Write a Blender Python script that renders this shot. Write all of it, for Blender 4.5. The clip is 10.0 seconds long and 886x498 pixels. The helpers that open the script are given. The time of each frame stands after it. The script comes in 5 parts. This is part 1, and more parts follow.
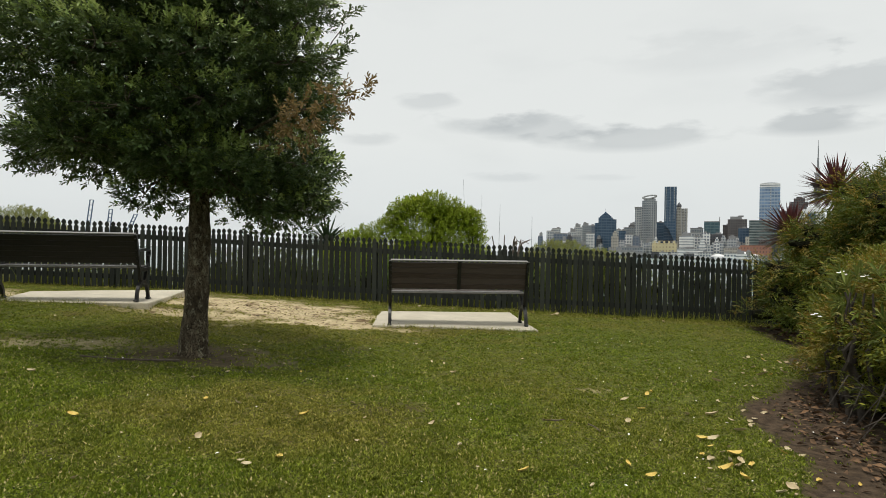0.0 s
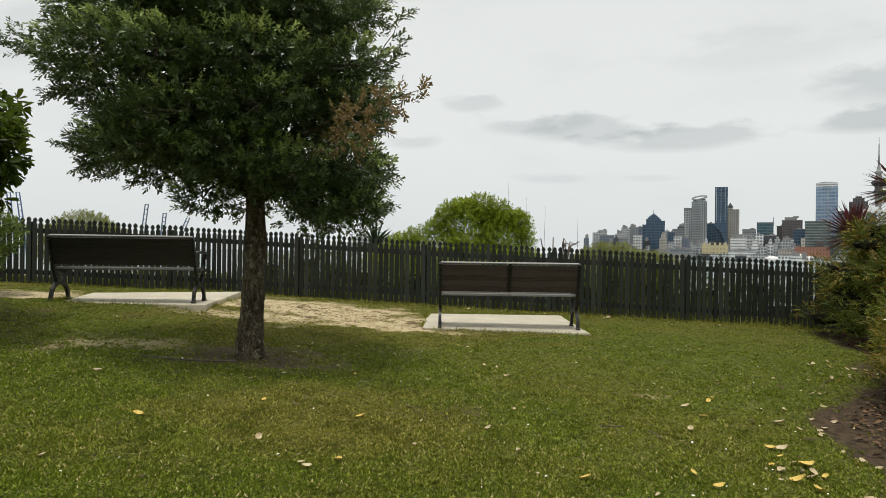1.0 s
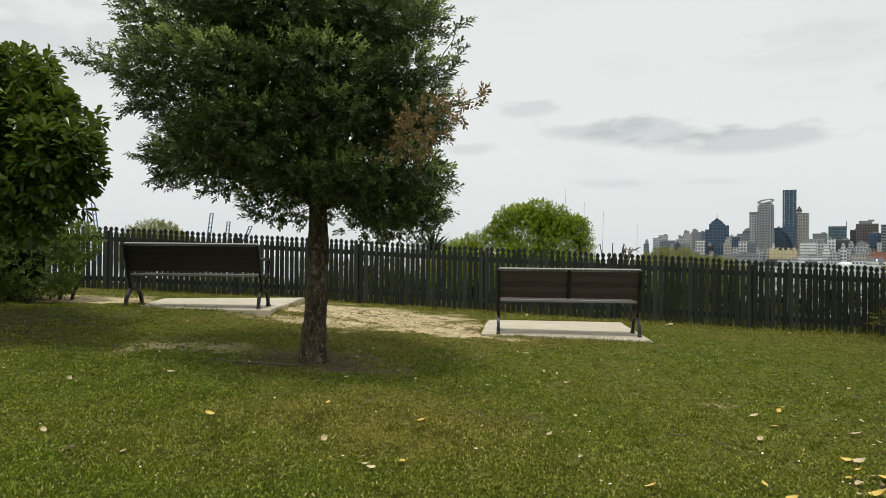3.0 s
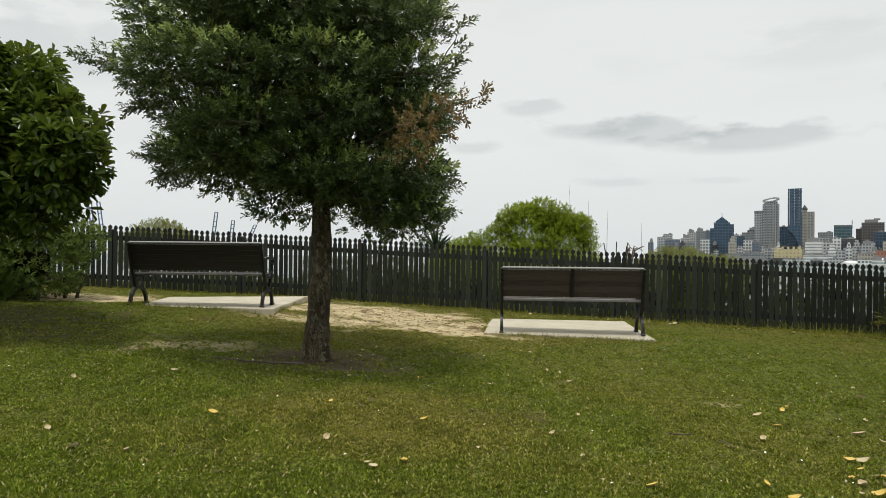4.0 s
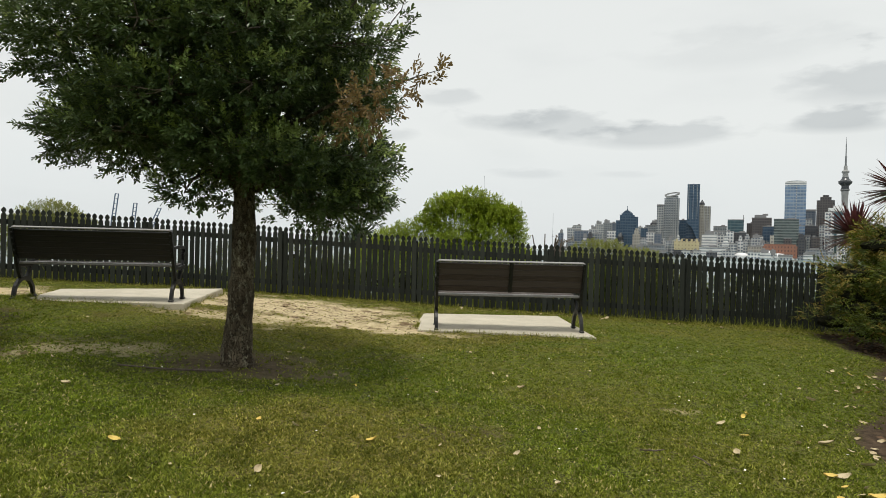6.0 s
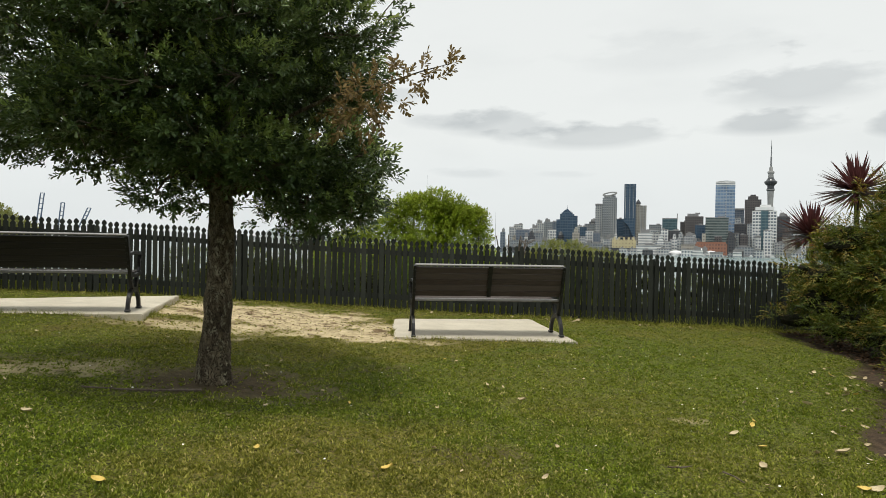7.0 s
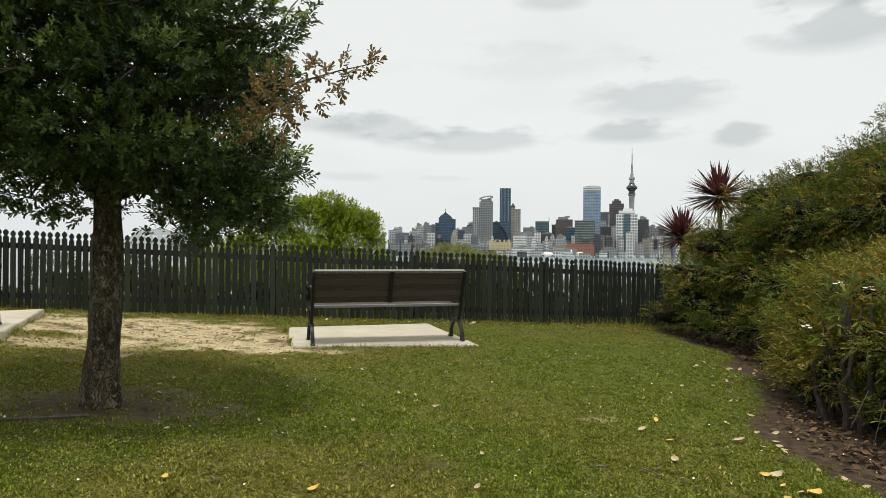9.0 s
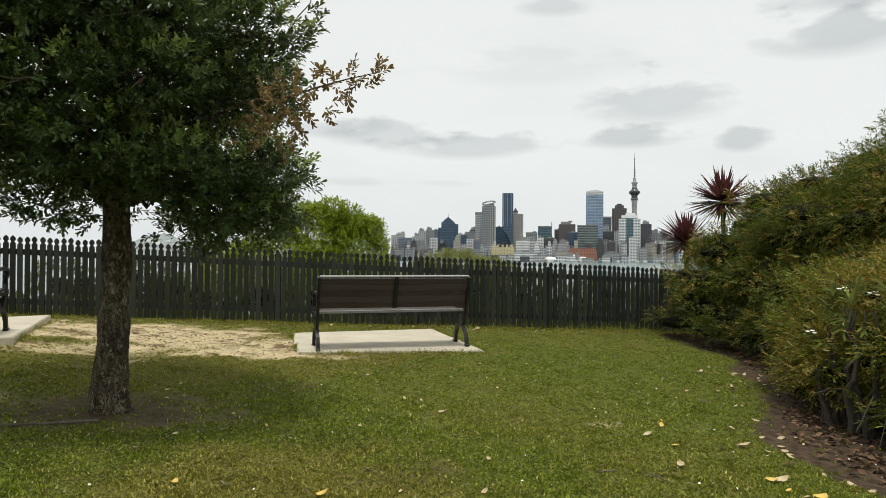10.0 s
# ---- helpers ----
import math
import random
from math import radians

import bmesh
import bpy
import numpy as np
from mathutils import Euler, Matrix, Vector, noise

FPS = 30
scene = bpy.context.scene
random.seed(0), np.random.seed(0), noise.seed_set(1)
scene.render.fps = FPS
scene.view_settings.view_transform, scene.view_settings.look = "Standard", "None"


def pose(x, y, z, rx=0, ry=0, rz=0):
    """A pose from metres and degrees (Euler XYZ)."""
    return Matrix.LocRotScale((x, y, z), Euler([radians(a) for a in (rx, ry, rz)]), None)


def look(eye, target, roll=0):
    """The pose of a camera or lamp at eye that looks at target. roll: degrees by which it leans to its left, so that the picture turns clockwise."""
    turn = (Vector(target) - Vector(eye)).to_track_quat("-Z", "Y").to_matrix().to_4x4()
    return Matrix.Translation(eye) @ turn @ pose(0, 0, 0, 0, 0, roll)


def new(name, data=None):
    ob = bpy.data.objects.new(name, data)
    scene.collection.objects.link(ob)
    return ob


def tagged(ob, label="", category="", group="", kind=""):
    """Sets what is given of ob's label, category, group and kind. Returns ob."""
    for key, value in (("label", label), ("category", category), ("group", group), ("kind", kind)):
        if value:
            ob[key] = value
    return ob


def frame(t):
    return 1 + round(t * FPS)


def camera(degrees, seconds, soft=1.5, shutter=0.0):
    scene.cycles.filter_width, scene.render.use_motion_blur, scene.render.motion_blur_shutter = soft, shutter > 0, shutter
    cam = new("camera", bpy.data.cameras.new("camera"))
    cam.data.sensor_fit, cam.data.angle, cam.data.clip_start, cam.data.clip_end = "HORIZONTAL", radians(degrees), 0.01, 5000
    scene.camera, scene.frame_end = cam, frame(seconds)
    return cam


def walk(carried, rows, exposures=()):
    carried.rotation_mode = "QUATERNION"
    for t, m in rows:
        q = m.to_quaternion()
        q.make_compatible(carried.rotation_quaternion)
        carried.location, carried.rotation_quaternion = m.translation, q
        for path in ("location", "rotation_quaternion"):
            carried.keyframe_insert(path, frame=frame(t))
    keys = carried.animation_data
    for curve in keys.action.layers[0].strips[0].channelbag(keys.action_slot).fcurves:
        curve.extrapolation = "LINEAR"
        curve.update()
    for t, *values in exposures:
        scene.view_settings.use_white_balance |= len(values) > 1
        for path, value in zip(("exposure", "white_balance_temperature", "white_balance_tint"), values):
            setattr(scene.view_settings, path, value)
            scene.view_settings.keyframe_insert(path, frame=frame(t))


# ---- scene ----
cam = camera(67.5, 10.0, 0.5)
PATH = [
    (0, (0.359, 0.297, 1.635), (0.319, 2.297, 1.633), 0.9),
    (0.5, (0.33, 0.338, 1.634), (0.252, 2.337, 1.632), 0.8),
    (1, (0.281, 0.329, 1.635), (0.107, 2.322, 1.638), 0.8),
    (1.5, (0.257, 0.312, 1.633), (-0.034, 2.291, 1.639), 0.5),
    (2, (0.262, 0.301, 1.635), (-0.068, 2.274, 1.662), 0.4),
    (2.5, (0.258, 0.296, 1.631), (-0.08, 2.267, 1.654), 0.5),
    (4, (0.27, 0.293, 1.63), (-0.084, 2.261, 1.647), 0.6),
    (4.5, (0.282, 0.314, 1.636), (-0.082, 2.281, 1.644), 0.5),
    (5, (0.258, 0.475, 1.628), (-0.071, 2.448, 1.627), 0.7),
    (5.5, (0.135, 0.675, 1.675), (-0.09, 2.663, 1.653), 1.2),
    (6, (-0.047, 0.832, 1.677), (-0.146, 2.829, 1.662), 1.4),
    (7.5, (-0.629, 1.236, 1.732), (-0.456, 3.228, 1.719), 0.9),
    (8, (-0.688, 1.267, 1.734), (-0.375, 3.243, 1.724), 0.8),
    (8.5, (-0.698, 1.281, 1.731), (-0.279, 3.237, 1.73), 0.5),
    (9, (-0.718, 1.278, 1.73), (-0.287, 3.231, 1.732), 0.5),
    (9.5, (-0.731, 1.263, 1.737), (-0.304, 3.217, 1.753), 0.4),
    (10, (-0.748, 1.25, 1.738), (-0.325, 3.205, 1.755), 0.4),
]
walk(cam, [(t, look(eye, target, roll)) for t, eye, target, roll in PATH],
     exposures=[(0, -0.06), (2.5, -0.03), (5.0, -0.03), (7.5, 0.06), (10, 0.06)])

# ---- light ----
wld = bpy.data.worlds.new("overcast_sky")
scene.world = wld
wld.use_nodes = True
SUN_EL, SUN_AZ = 78.0, 188.0


def build_sky():
    nt = wld.node_tree
    nt.nodes.clear()
    N = lambda kind: nt.nodes.new(kind)

    def math_node(op, a, b=None, clamp=False):
        n = N("ShaderNodeMath")
        n.operation, n.use_clamp = op, clamp
        for k, v in enumerate((a, b)):
            if v is None:
                continue
            if isinstance(v, (int, float)):
                n.inputs[k].default_value = v
            else:
                nt.links.new(v, n.inputs[k])
        return n.outputs[0]

    out, bg = N("ShaderNodeOutputWorld"), N("ShaderNodeBackground")
    tc, sep = N("ShaderNodeTexCoord"), N("ShaderNodeSeparateXYZ")
    nt.links.new(tc.outputs["Generated"], sep.inputs[0])
    sky = N("ShaderNodeTexSky")
    sky.sky_type, sky.sun_disc = "NISHITA", False
    sky.sun_elevation, sky.sun_rotation = radians(SUN_EL), radians(SUN_AZ)
    dim = N("ShaderNodeMix")
    dim.data_type, dim.blend_type = "RGBA", "MULTIPLY"
    dim.inputs[0].default_value = 1
    nt.links.new(sky.outputs[0], dim.inputs[6])
    dim.inputs[7].default_value = (0.11, 0.11, 0.11, 1)
    az = math_node("MULTIPLY", math_node("ARCTAN2", sep.outputs[0], sep.outputs[1]), 57.29578)
    el = math_node("MULTIPLY", math_node("ARCSINE", sep.outputs[2]), 57.29578)
    # soft mottling of the cloud deck, stretched along the horizon
    comb = N("ShaderNodeCombineXYZ")
    nt.links.new(math_node("MULTIPLY", az, 0.09), comb.inputs[0])
    nt.links.new(math_node("MULTIPLY", el, 0.26), comb.inputs[1])
    big, small = N("ShaderNodeTexNoise"), N("ShaderNodeTexNoise")
    for n, sc, det in ((big, 0.7, 4), (small, 2.6, 7)):
        n.inputs["Scale"].default_value, n.inputs["Detail"].default_value = sc, det
        nt.links.new(comb.outputs[0], n.inputs["Vector"])
    wob = math_node("MULTIPLY", math_node("SUBTRACT", small.outputs[0], 0.5), 3.4)
    total = math_node("MULTIPLY", math_node("SUBTRACT", big.outputs[0], 0.50, ), 0.45)
    # long grey stratus streaks: azimuth, elevation, half-width, half-height, depth
    for a, e, w, h, d in ((7.5, 10.2, 7.0, 1.2, 0.4), (2.0, 10.6, 5.0, 0.9, 0.28), (14.5, 9.2, 7.5, 1.2, 0.45), (28.0, 9.8, 5.6, 1.0, 0.5),
                          (30.0, 12.6, 6.5, 2.1, 0.42), (36.5, 9.0, 2.2, 0.9, 0.45), (43, 16.3, 6, 1.9, 0.5), (44, 19, 7, 1.4, 0.5),
                          (-3, 12.4, 3.0, 0.8, 0.3), (-8, 9.2, 3.0, 0.7, 0.28), (22, 20.5, 4, 1.0, 0.35),
                          (4.5, 6.2, 3.5, 0.5, 0.22), (-41, 15, 9, 3, 0.25), (20, 15.5, 10, 1.6, 0.12), (13, 6.2, 3, 0.4, 0.15)):
        u = math_node("DIVIDE", math_node("SUBTRACT", az, a), w)
        v = math_node("DIVIDE", math_node("ADD", math_node("SUBTRACT", el, e), math_node("MULTIPLY", wob, 0.5 * h)), h)
        rr = math_node("SQRT", math_node("ADD", math_node("MULTIPLY", u, u), math_node("MULTIPLY", v, v)))
        edge = math_node("SUBTRACT", 1.05, math_node("ADD", rr, math_node("MULTIPLY", wob, 0.5)))
        soft = math_node("MULTIPLY", edge, 1.7, True)
        total = math_node("ADD", total, math_node("MULTIPLY", soft, d))
    ramp = N("ShaderNodeMix")
    ramp.data_type = "RGBA"
    nt.links.new(math_node("ADD", total, 0.0, True), ramp.inputs[0])
    ramp.inputs[6].default_value = (0.85, 0.87, 0.845, 1)
    ramp.inputs[7].default_value = (0.40, 0.43, 0.44, 1)
    # a little darker and bluer low over the harbour to the north
    low = N("ShaderNodeMix")
    low.data_type = "RGBA"
    nt.links.new(math_node("MULTIPLY", math_node("SUBTRACT", 1.0, math_node("DIVIDE", el, 9.0), True), 0.55), low.inputs[0])
    nt.links.new(ramp.outputs[2], low.inputs[6])
    low.inputs[7].default_value = (0.66, 0.71, 0.75, 1)
    mixed = N("ShaderNodeMix")
    mixed.data_type = "RGBA"
    mixed.inputs[0].default_value = 0.93
    nt.links.new(dim.outputs[2], mixed.inputs[6])
    nt.links.new(low.outputs[2], mixed.inputs[7])
    nt.links.new(mixed.outputs[2], bg.inputs[0])
    bg.inputs[1].default_value = 1.0
    nt.links.new(bg.outputs[0], out.inputs[0])


build_sky()
sun = new("sun", bpy.data.lights.new("sun", "SUN"))
sun.data.energy, sun.data.angle, sun.data.color = 2.3, radians(10), (1.0, 0.95, 0.87)
sun.matrix_world = look((0, 0, 30), (-30 * math.sin(radians(SUN_AZ)) / math.tan(radians(SUN_EL)),
                                     -30 * math.cos(radians(SUN_AZ)) / math.tan(radians(SUN_EL)), 0))

# ---- materials ----


class Mat:
    """A small wrapper that builds a node material."""

    def __init__(self, name, rough=0.7, metal=0.0, spec=0.5):
        self.m = bpy.data.materials.new(name)
        self.m.use_nodes = True
        self.nt = self.m.node_tree
        self.p = self.nt.nodes["Principled BSDF"]
        self.out = self.nt.nodes["Material Output"]
        self.p.inputs["Roughness"].default_value = rough
        self.p.inputs["Metallic"].default_value = metal
        self.p.inputs["Specular IOR Level"].default_value = spec
        self.co = self.nt.nodes.new("ShaderNodeTexCoord").outputs["Object"]

    def n(self, kind):
        return self.nt.nodes.new(kind)

    def link(self, a, b):
        self.nt.links.new(a, b)

    def noise(self, scale, detail=5, stretch=(1, 1, 1), rough=0.6):
        t = self.n("ShaderNodeTexNoise")
        t.inputs["Scale"].default_value, t.inputs["Detail"].default_value, t.inputs["Roughness"].default_value = scale, detail, rough
        if stretch != (1, 1, 1):
            mp = self.n("ShaderNodeMapping")
            mp.inputs["Scale"].default_value = stretch
            self.link(self.co, mp.inputs[0])
            self.link(mp.outputs[0], t.inputs["Vector"])
        else:
            self.link(self.co, t.inputs["Vector"])
        return t.outputs[0]

    def ramp(self, fac, lo, hi):
        r = self.n("ShaderNodeMapRange")
        r.inputs[1].default_value, r.inputs[2].default_value = lo, hi
        r.clamp = True
        self.link(fac, r.inputs[0])
        return r.outputs[0]

    def mix(self, fac, a, b, mode="MIX"):
        x = self.n("ShaderNodeMix")
        x.data_type, x.blend_type = "RGBA", mode
        for k, v in ((0, fac), (6, a), (7, b)):
            if isinstance(v, (int, float)):
                x.inputs[k].default_value = v
            elif isinstance(v, tuple):
                x.inputs[k].default_value = (*v, 1)
            else:
                self.link(v, x.inputs[k])
        return x.outputs[2]

    def math(self, op, a, b=0.0):
        x = self.n("ShaderNodeMath")
        x.operation = op
        for k, v in ((0, a), (1, b)):
            if isinstance(v, (int, float)):
                x.inputs[k].default_value = v
            else:
                self.link(v, x.inputs[k])
        return x.outputs[0]

    def island(self):
        return self.n("ShaderNodeNewGeometry").outputs["Random Per Island"]

    def objrand(self):
        return self.n("ShaderNodeObjectInfo").outputs["Random"]

    def attr(self, name):
        a = self.n("ShaderNodeAttribute")
        a.attribute_name = name
        return a.outputs["Fac"]

    def color(self, c):
        if isinstance(c, tuple):
            self.p.inputs["Base Color"].default_value = (*c, 1)
        else:
            self.link(c, self.p.inputs["Base Color"])
        return self

    def bump(self, h, strength=0.4, dist=0.01):
        b = self.n("ShaderNodeBump")
        b.inputs["Strength"].default_value, b.inputs["Distance"].default_value = strength, dist
        self.link(h, b.inputs["Height"])
        self.link(b.outputs[0], self.p.inputs["Normal"])
        return self

    def leafy(self, amount, tint):
        """Adds light that shines through thin leaves."""
        t, s = self.n("ShaderNodeBsdfTranslucent"), self.n("ShaderNodeMixShader")
        t.inputs[0].default_value = (*tint, 1)
        s.inputs[0].default_value = amount
        self.link(self.p.outputs[0], s.inputs[1])
        self.link(t.outputs[0], s.inputs[2])
        self.link(s.outputs[0], self.out.inputs[0])
        return self


def foliage(name, dark, mid, tip, rough=0.45, through_light=0.22, patch=2.2, spec=0.4):
    m = Mat(name, rough, spec=spec)
    r = m.island()
    c = m.mix(m.ramp(r, 0.0, 0.75), dark, mid)
    c = m.mix(m.math("MULTIPLY", m.ramp(r, 0.72, 1.0), m.ramp(m.noise(patch, 3), 0.42, 0.62)), c, tip)
    c = m.mix(m.ramp(m.noise(patch * 0.6, 2), 0.35, 0.7), c, m.mix(0.45, c, dark))
    m.color(c)
    return m.leafy(through_light, tuple(0.9 * v for v in tip)).m


def plain(name, a, b, scale=20, rough=0.7, metal=0.0, bump=0.3, bscale=None, stretch=(1, 1, 1), dist=0.004, spec=0.5, vary=0.0):
    m = Mat(name, rough, metal, spec)
    c = m.mix(m.ramp(m.noise(scale, 6, stretch), 0.3, 0.7), a, b)
    if vary:
        c = m.mix(m.math("MULTIPLY", m.objrand(), vary), c, tuple(0.35 * v for v in a))
    m.color(c)
    m.bump(m.noise(bscale or scale * 4, 5, stretch), bump, dist)
    return m.m


# lawn tree leaf in two colours: shaded undersides, then lit tops
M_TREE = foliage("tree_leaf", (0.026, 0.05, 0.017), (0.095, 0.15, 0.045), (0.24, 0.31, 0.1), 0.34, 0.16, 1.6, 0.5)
M_TREE_LIT = foliage("lit_tree_leaf", (0.15, 0.225, 0.055), (0.36, 0.48, 0.14), (0.58, 0.66, 0.22), 0.34, 0.25, 2.4, 0.5)
M_BROWN = foliage("dying_leaf", (0.06, 0.042, 0.016), (0.2, 0.13, 0.045), (0.44, 0.32, 0.13), 0.6, 0.25, 3)
M_BROAD = foliage("broad_leaf", (0.022, 0.045, 0.006), (0.075, 0.125, 0.012), (0.2, 0.27, 0.035), 0.26, 0.25, 1.2, 0.4)
M_SHRUB = foliage("shrub_leaf", (0.05, 0.095, 0.014), (0.125, 0.2, 0.03), (0.26, 0.32, 0.07), 0.5, 0.25, 2.5, 0.25)
M_HEDGE = foliage("hedge_leaf", (0.011, 0.024, 0.003), (0.07, 0.105, 0.01), (0.28, 0.31, 0.035), 0.55, 0.18, 1.5, 0.22)
M_GOLD = foliage("golden_leaf", (0.02, 0.036, 0.003), (0.125, 0.16, 0.013), (0.4, 0.39, 0.045), 0.5, 0.2, 1.5, 0.25)
M_HEDGE_TIP = foliage("hedge_tip", (0.16, 0.16, 0.02), (0.3, 0.25, 0.04), (0.42, 0.24, 0.05), 0.5, 0.25, 3)
M_LANCE = foliage("lance_leaf", (0.04, 0.065, 0.008), (0.13, 0.17, 0.024), (0.42, 0.45, 0.14), 0.55, 0.18, 4, 0.15)
M_LIME = foliage("lime_leaf", (0.11, 0.165, 0.01), (0.31, 0.41, 0.022), (0.58, 0.64, 0.09), 0.55, 0.15, 1.2, 0.2)
M_OLIVE = foliage("olive_leaf", (0.1, 0.13, 0.02), (0.22, 0.25, 0.05), (0.36, 0.36, 0.1), 0.5, 0.3, 1.5)
M_CORD = foliage("bronze_blade", (0.05, 0.016, 0.018), (0.12, 0.038, 0.04), (0.24, 0.09, 0.08), 0.4, 0.15, 3)
M_PALM = foliage("palm_frond", (0.02, 0.04, 0.02), (0.045, 0.08, 0.035), (0.08, 0.12, 0.05), 0.4, 0.1, 3)
M_PETAL = plain("petal", (0.75, 0.74, 0.68), (0.85, 0.84, 0.8), 20, 0.6)
M_DEADLEAF = Mat("fallen_leaf", 0.65)
M_DEADLEAF.color(M_DEADLEAF.mix(M_DEADLEAF.ramp(M_DEADLEAF.noise(30, 4), 0.35, 0.7),
                                M_DEADLEAF.mix(M_DEADLEAF.objrand(), (0.52, 0.43, 0.27), (0.66, 0.58, 0.38)), (0.42, 0.31, 0.16)))
M_DEADLEAF.bump(M_DEADLEAF.noise(120, 3), 0.3, 0.002)
M_YELLOWLEAF = plain("yellow_leaf", (0.62, 0.42, 0.06), (0.68, 0.52, 0.16), 25, 0.6, bump=0.3)
M_LITTER = Mat("leaf_litter", 0.8)
M_LITTER.color(M_LITTER.mix(M_LITTER.island(), (0.03, 0.018, 0.01), (0.2, 0.11, 0.05)))


def bark_material():
    m = Mat("bark", 0.9, spec=0.2)
    a = m.noise(9, 6, (1, 1, 0.35))
    crack = m.n("ShaderNodeTexVoronoi")
    crack.feature = "DISTANCE_TO_EDGE"
    crack.inputs["Scale"].default_value = 26
    mp = m.n("ShaderNodeMapping")
    mp.inputs["Scale"].default_value = (1.5, 1.5, 0.28)
    wob = m.n("ShaderNodeVectorMath")
    tex = m.n("ShaderNodeTexNoise")
    tex.inputs["Scale"].default_value = 14
    m.link(m.co, tex.inputs["Vector"])
    sc = m.n("ShaderNodeVectorMath")
    sc.operation = "SCALE"
    sc.inputs["Scale"].default_value = 0.16
    m.link(tex.outputs["Color"], sc.inputs[0])
    m.link(m.co, wob.inputs[0])
    m.link(sc.outputs[0], wob.inputs[1])
    m.link(wob.outputs[0], mp.inputs[0])
    m.link(mp.outputs[0], crack.inputs["Vector"])
    c = m.mix(m.ramp(a, 0.35, 0.65), (0.085, 0.066, 0.042), (0.24, 0.195, 0.125))
    c = m.mix(m.ramp(m.noise(24, 5, (1, 1, 0.6)), 0.53, 0.62), c, (0.31, 0.28, 0.19))
    c = m.mix(m.ramp(crack.outputs["Distance"], 0.1, 0.0), c, (0.035, 0.026, 0.017))
    m.color(c)
    m.bump(m.math("ADD", m.ramp(crack.outputs["Distance"], 0.0, 0.2), m.math("MULTIPLY", m.noise(60, 5), 0.7)), 1.0, 0.035)
    return m.m


M_BARK = bark_material()
M_TWIG = plain("twig", (0.07, 0.05, 0.035), (0.16, 0.13, 0.1), 30, 0.85)
M_STEM = plain("dead_stem", (0.03, 0.024, 0.018), (0.085, 0.07, 0.054), 20, 0.9)
# near-black colour for the shells that imitate shade inside bushes
M_CORE = plain("painted_inner_shade", (0.01, 0.012, 0.006), (0.026, 0.025, 0.013), 12, 0.95, bump=0.8, dist=0.05, spec=0.1)


def fence_paint():
    m = Mat("fence_paint", 0.75, spec=0.3)
    grain = m.noise(14, 6, (6, 6, 0.5))
    c = m.mix(m.ramp(grain, 0.3, 0.7), (0.008, 0.01, 0.0075), (0.02, 0.024, 0.018))
    c = m.mix(m.ramp(m.objrand(), 0.3, 1.0), c, (0.034, 0.039, 0.031))
    c = m.mix(m.ramp(m.noise(2.2, 4), 0.6, 0.8), c, (0.038, 0.038, 0.028))
    m.color(c)
    m.bump(grain, 0.35, 0.004)
    return m.m


M_FENCE = fence_paint()


def bench_wood():
    m = Mat("stained_slat", 0.55, spec=0.35)
    grain = m.noise(10, 7, (0.6, 9, 9))
    c = m.mix(m.ramp(grain, 0.3, 0.72), (0.022, 0.015, 0.012), (0.07, 0.05, 0.04))
    c = m.mix(m.math("MULTIPLY", m.objrand(), 0.6), c, (0.085, 0.068, 0.058))
    c = m.mix(m.ramp(m.noise(3, 4), 0.62, 0.8), c, (0.12, 0.1, 0.085))
    m.color(c)
    m.bump(grain, 0.3, 0.003)
    return m.m


M_SLAT = bench_wood()
M_SLATDARK = plain("dark_slat", (0.012, 0.01, 0.009), (0.03, 0.023, 0.018), 10, 0.6, bump=0.3, stretch=(0.6, 9, 9), vary=0.3)
M_IRON = plain("cast_iron", (0.008, 0.008, 0.008), (0.022, 0.022, 0.022), 40, 0.42, 0.3, 0.35, 140)
M_RAIL = plain("worn_rail", (0.2, 0.19, 0.19), (0.32, 0.31, 0.3), 30, 0.5, 0.0, 0.2, stretch=(0.5, 6, 6))


def concrete():
    m = Mat("concrete", 0.88, spec=0.25)
    c = m.mix(m.ramp(m.noise(3, 6), 0.3, 0.7), (0.46, 0.42, 0.325), (0.6, 0.55, 0.44))
    c = m.mix(m.ramp(m.noise(1.4, 5), 0.58, 0.75), c, (0.34, 0.31, 0.25))
    c = m.mix(m.ramp(m.noise(120, 3), 0.55, 0.8), c, (0.25, 0.22, 0.18))
    m.color(c)
    m.bump(m.noise(150, 4), 0.3, 0.003)
    return m.m


M_CONC = concrete()


def lawn_material():
    m = Mat("lawn_ground", 0.95, spec=0.15)
    turf = m.mix(m.ramp(m.noise(75, 4), 0.42, 0.62), (0.011, 0.018, 0.004), (0.18, 0.21, 0.027))
    turf = m.mix(m.math("MULTIPLY", m.attr("dry"), 0.6), turf, m.mix(m.ramp(m.noise(60, 5), 0.4, 0.62), (0.036, 0.027, 0.009), (0.29, 0.225, 0.068)))
    tan = m.mix(m.ramp(m.noise(9, 7), 0.35, 0.68), (0.4, 0.32, 0.18), (0.7, 0.59, 0.37))
    tan = m.mix(m.ramp(m.noise(4.5, 7, (1, 1, 1), 0.72), 0.52, 0.6), tan, (0.15, 0.1, 0.05))
    tan = m.mix(m.ramp(m.noise(40, 4), 0.6, 0.7), tan, (0.12, 0.08, 0.045))
    soil = m.mix(m.ramp(m.noise(16, 6), 0.3, 0.7), (0.026, 0.018, 0.011), (0.105, 0.073, 0.046))
    c = m.mix(m.attr("tan"), turf, tan)
    c = m.mix(m.attr("soil"), c, soil)
    m.color(c)
    m.bump(m.math("ADD", m.noise(60, 6), m.math("MULTIPLY", m.noise(9, 5), 1.5)), 0.7, 0.02)
    return m.m


M_LAWN = lawn_material()


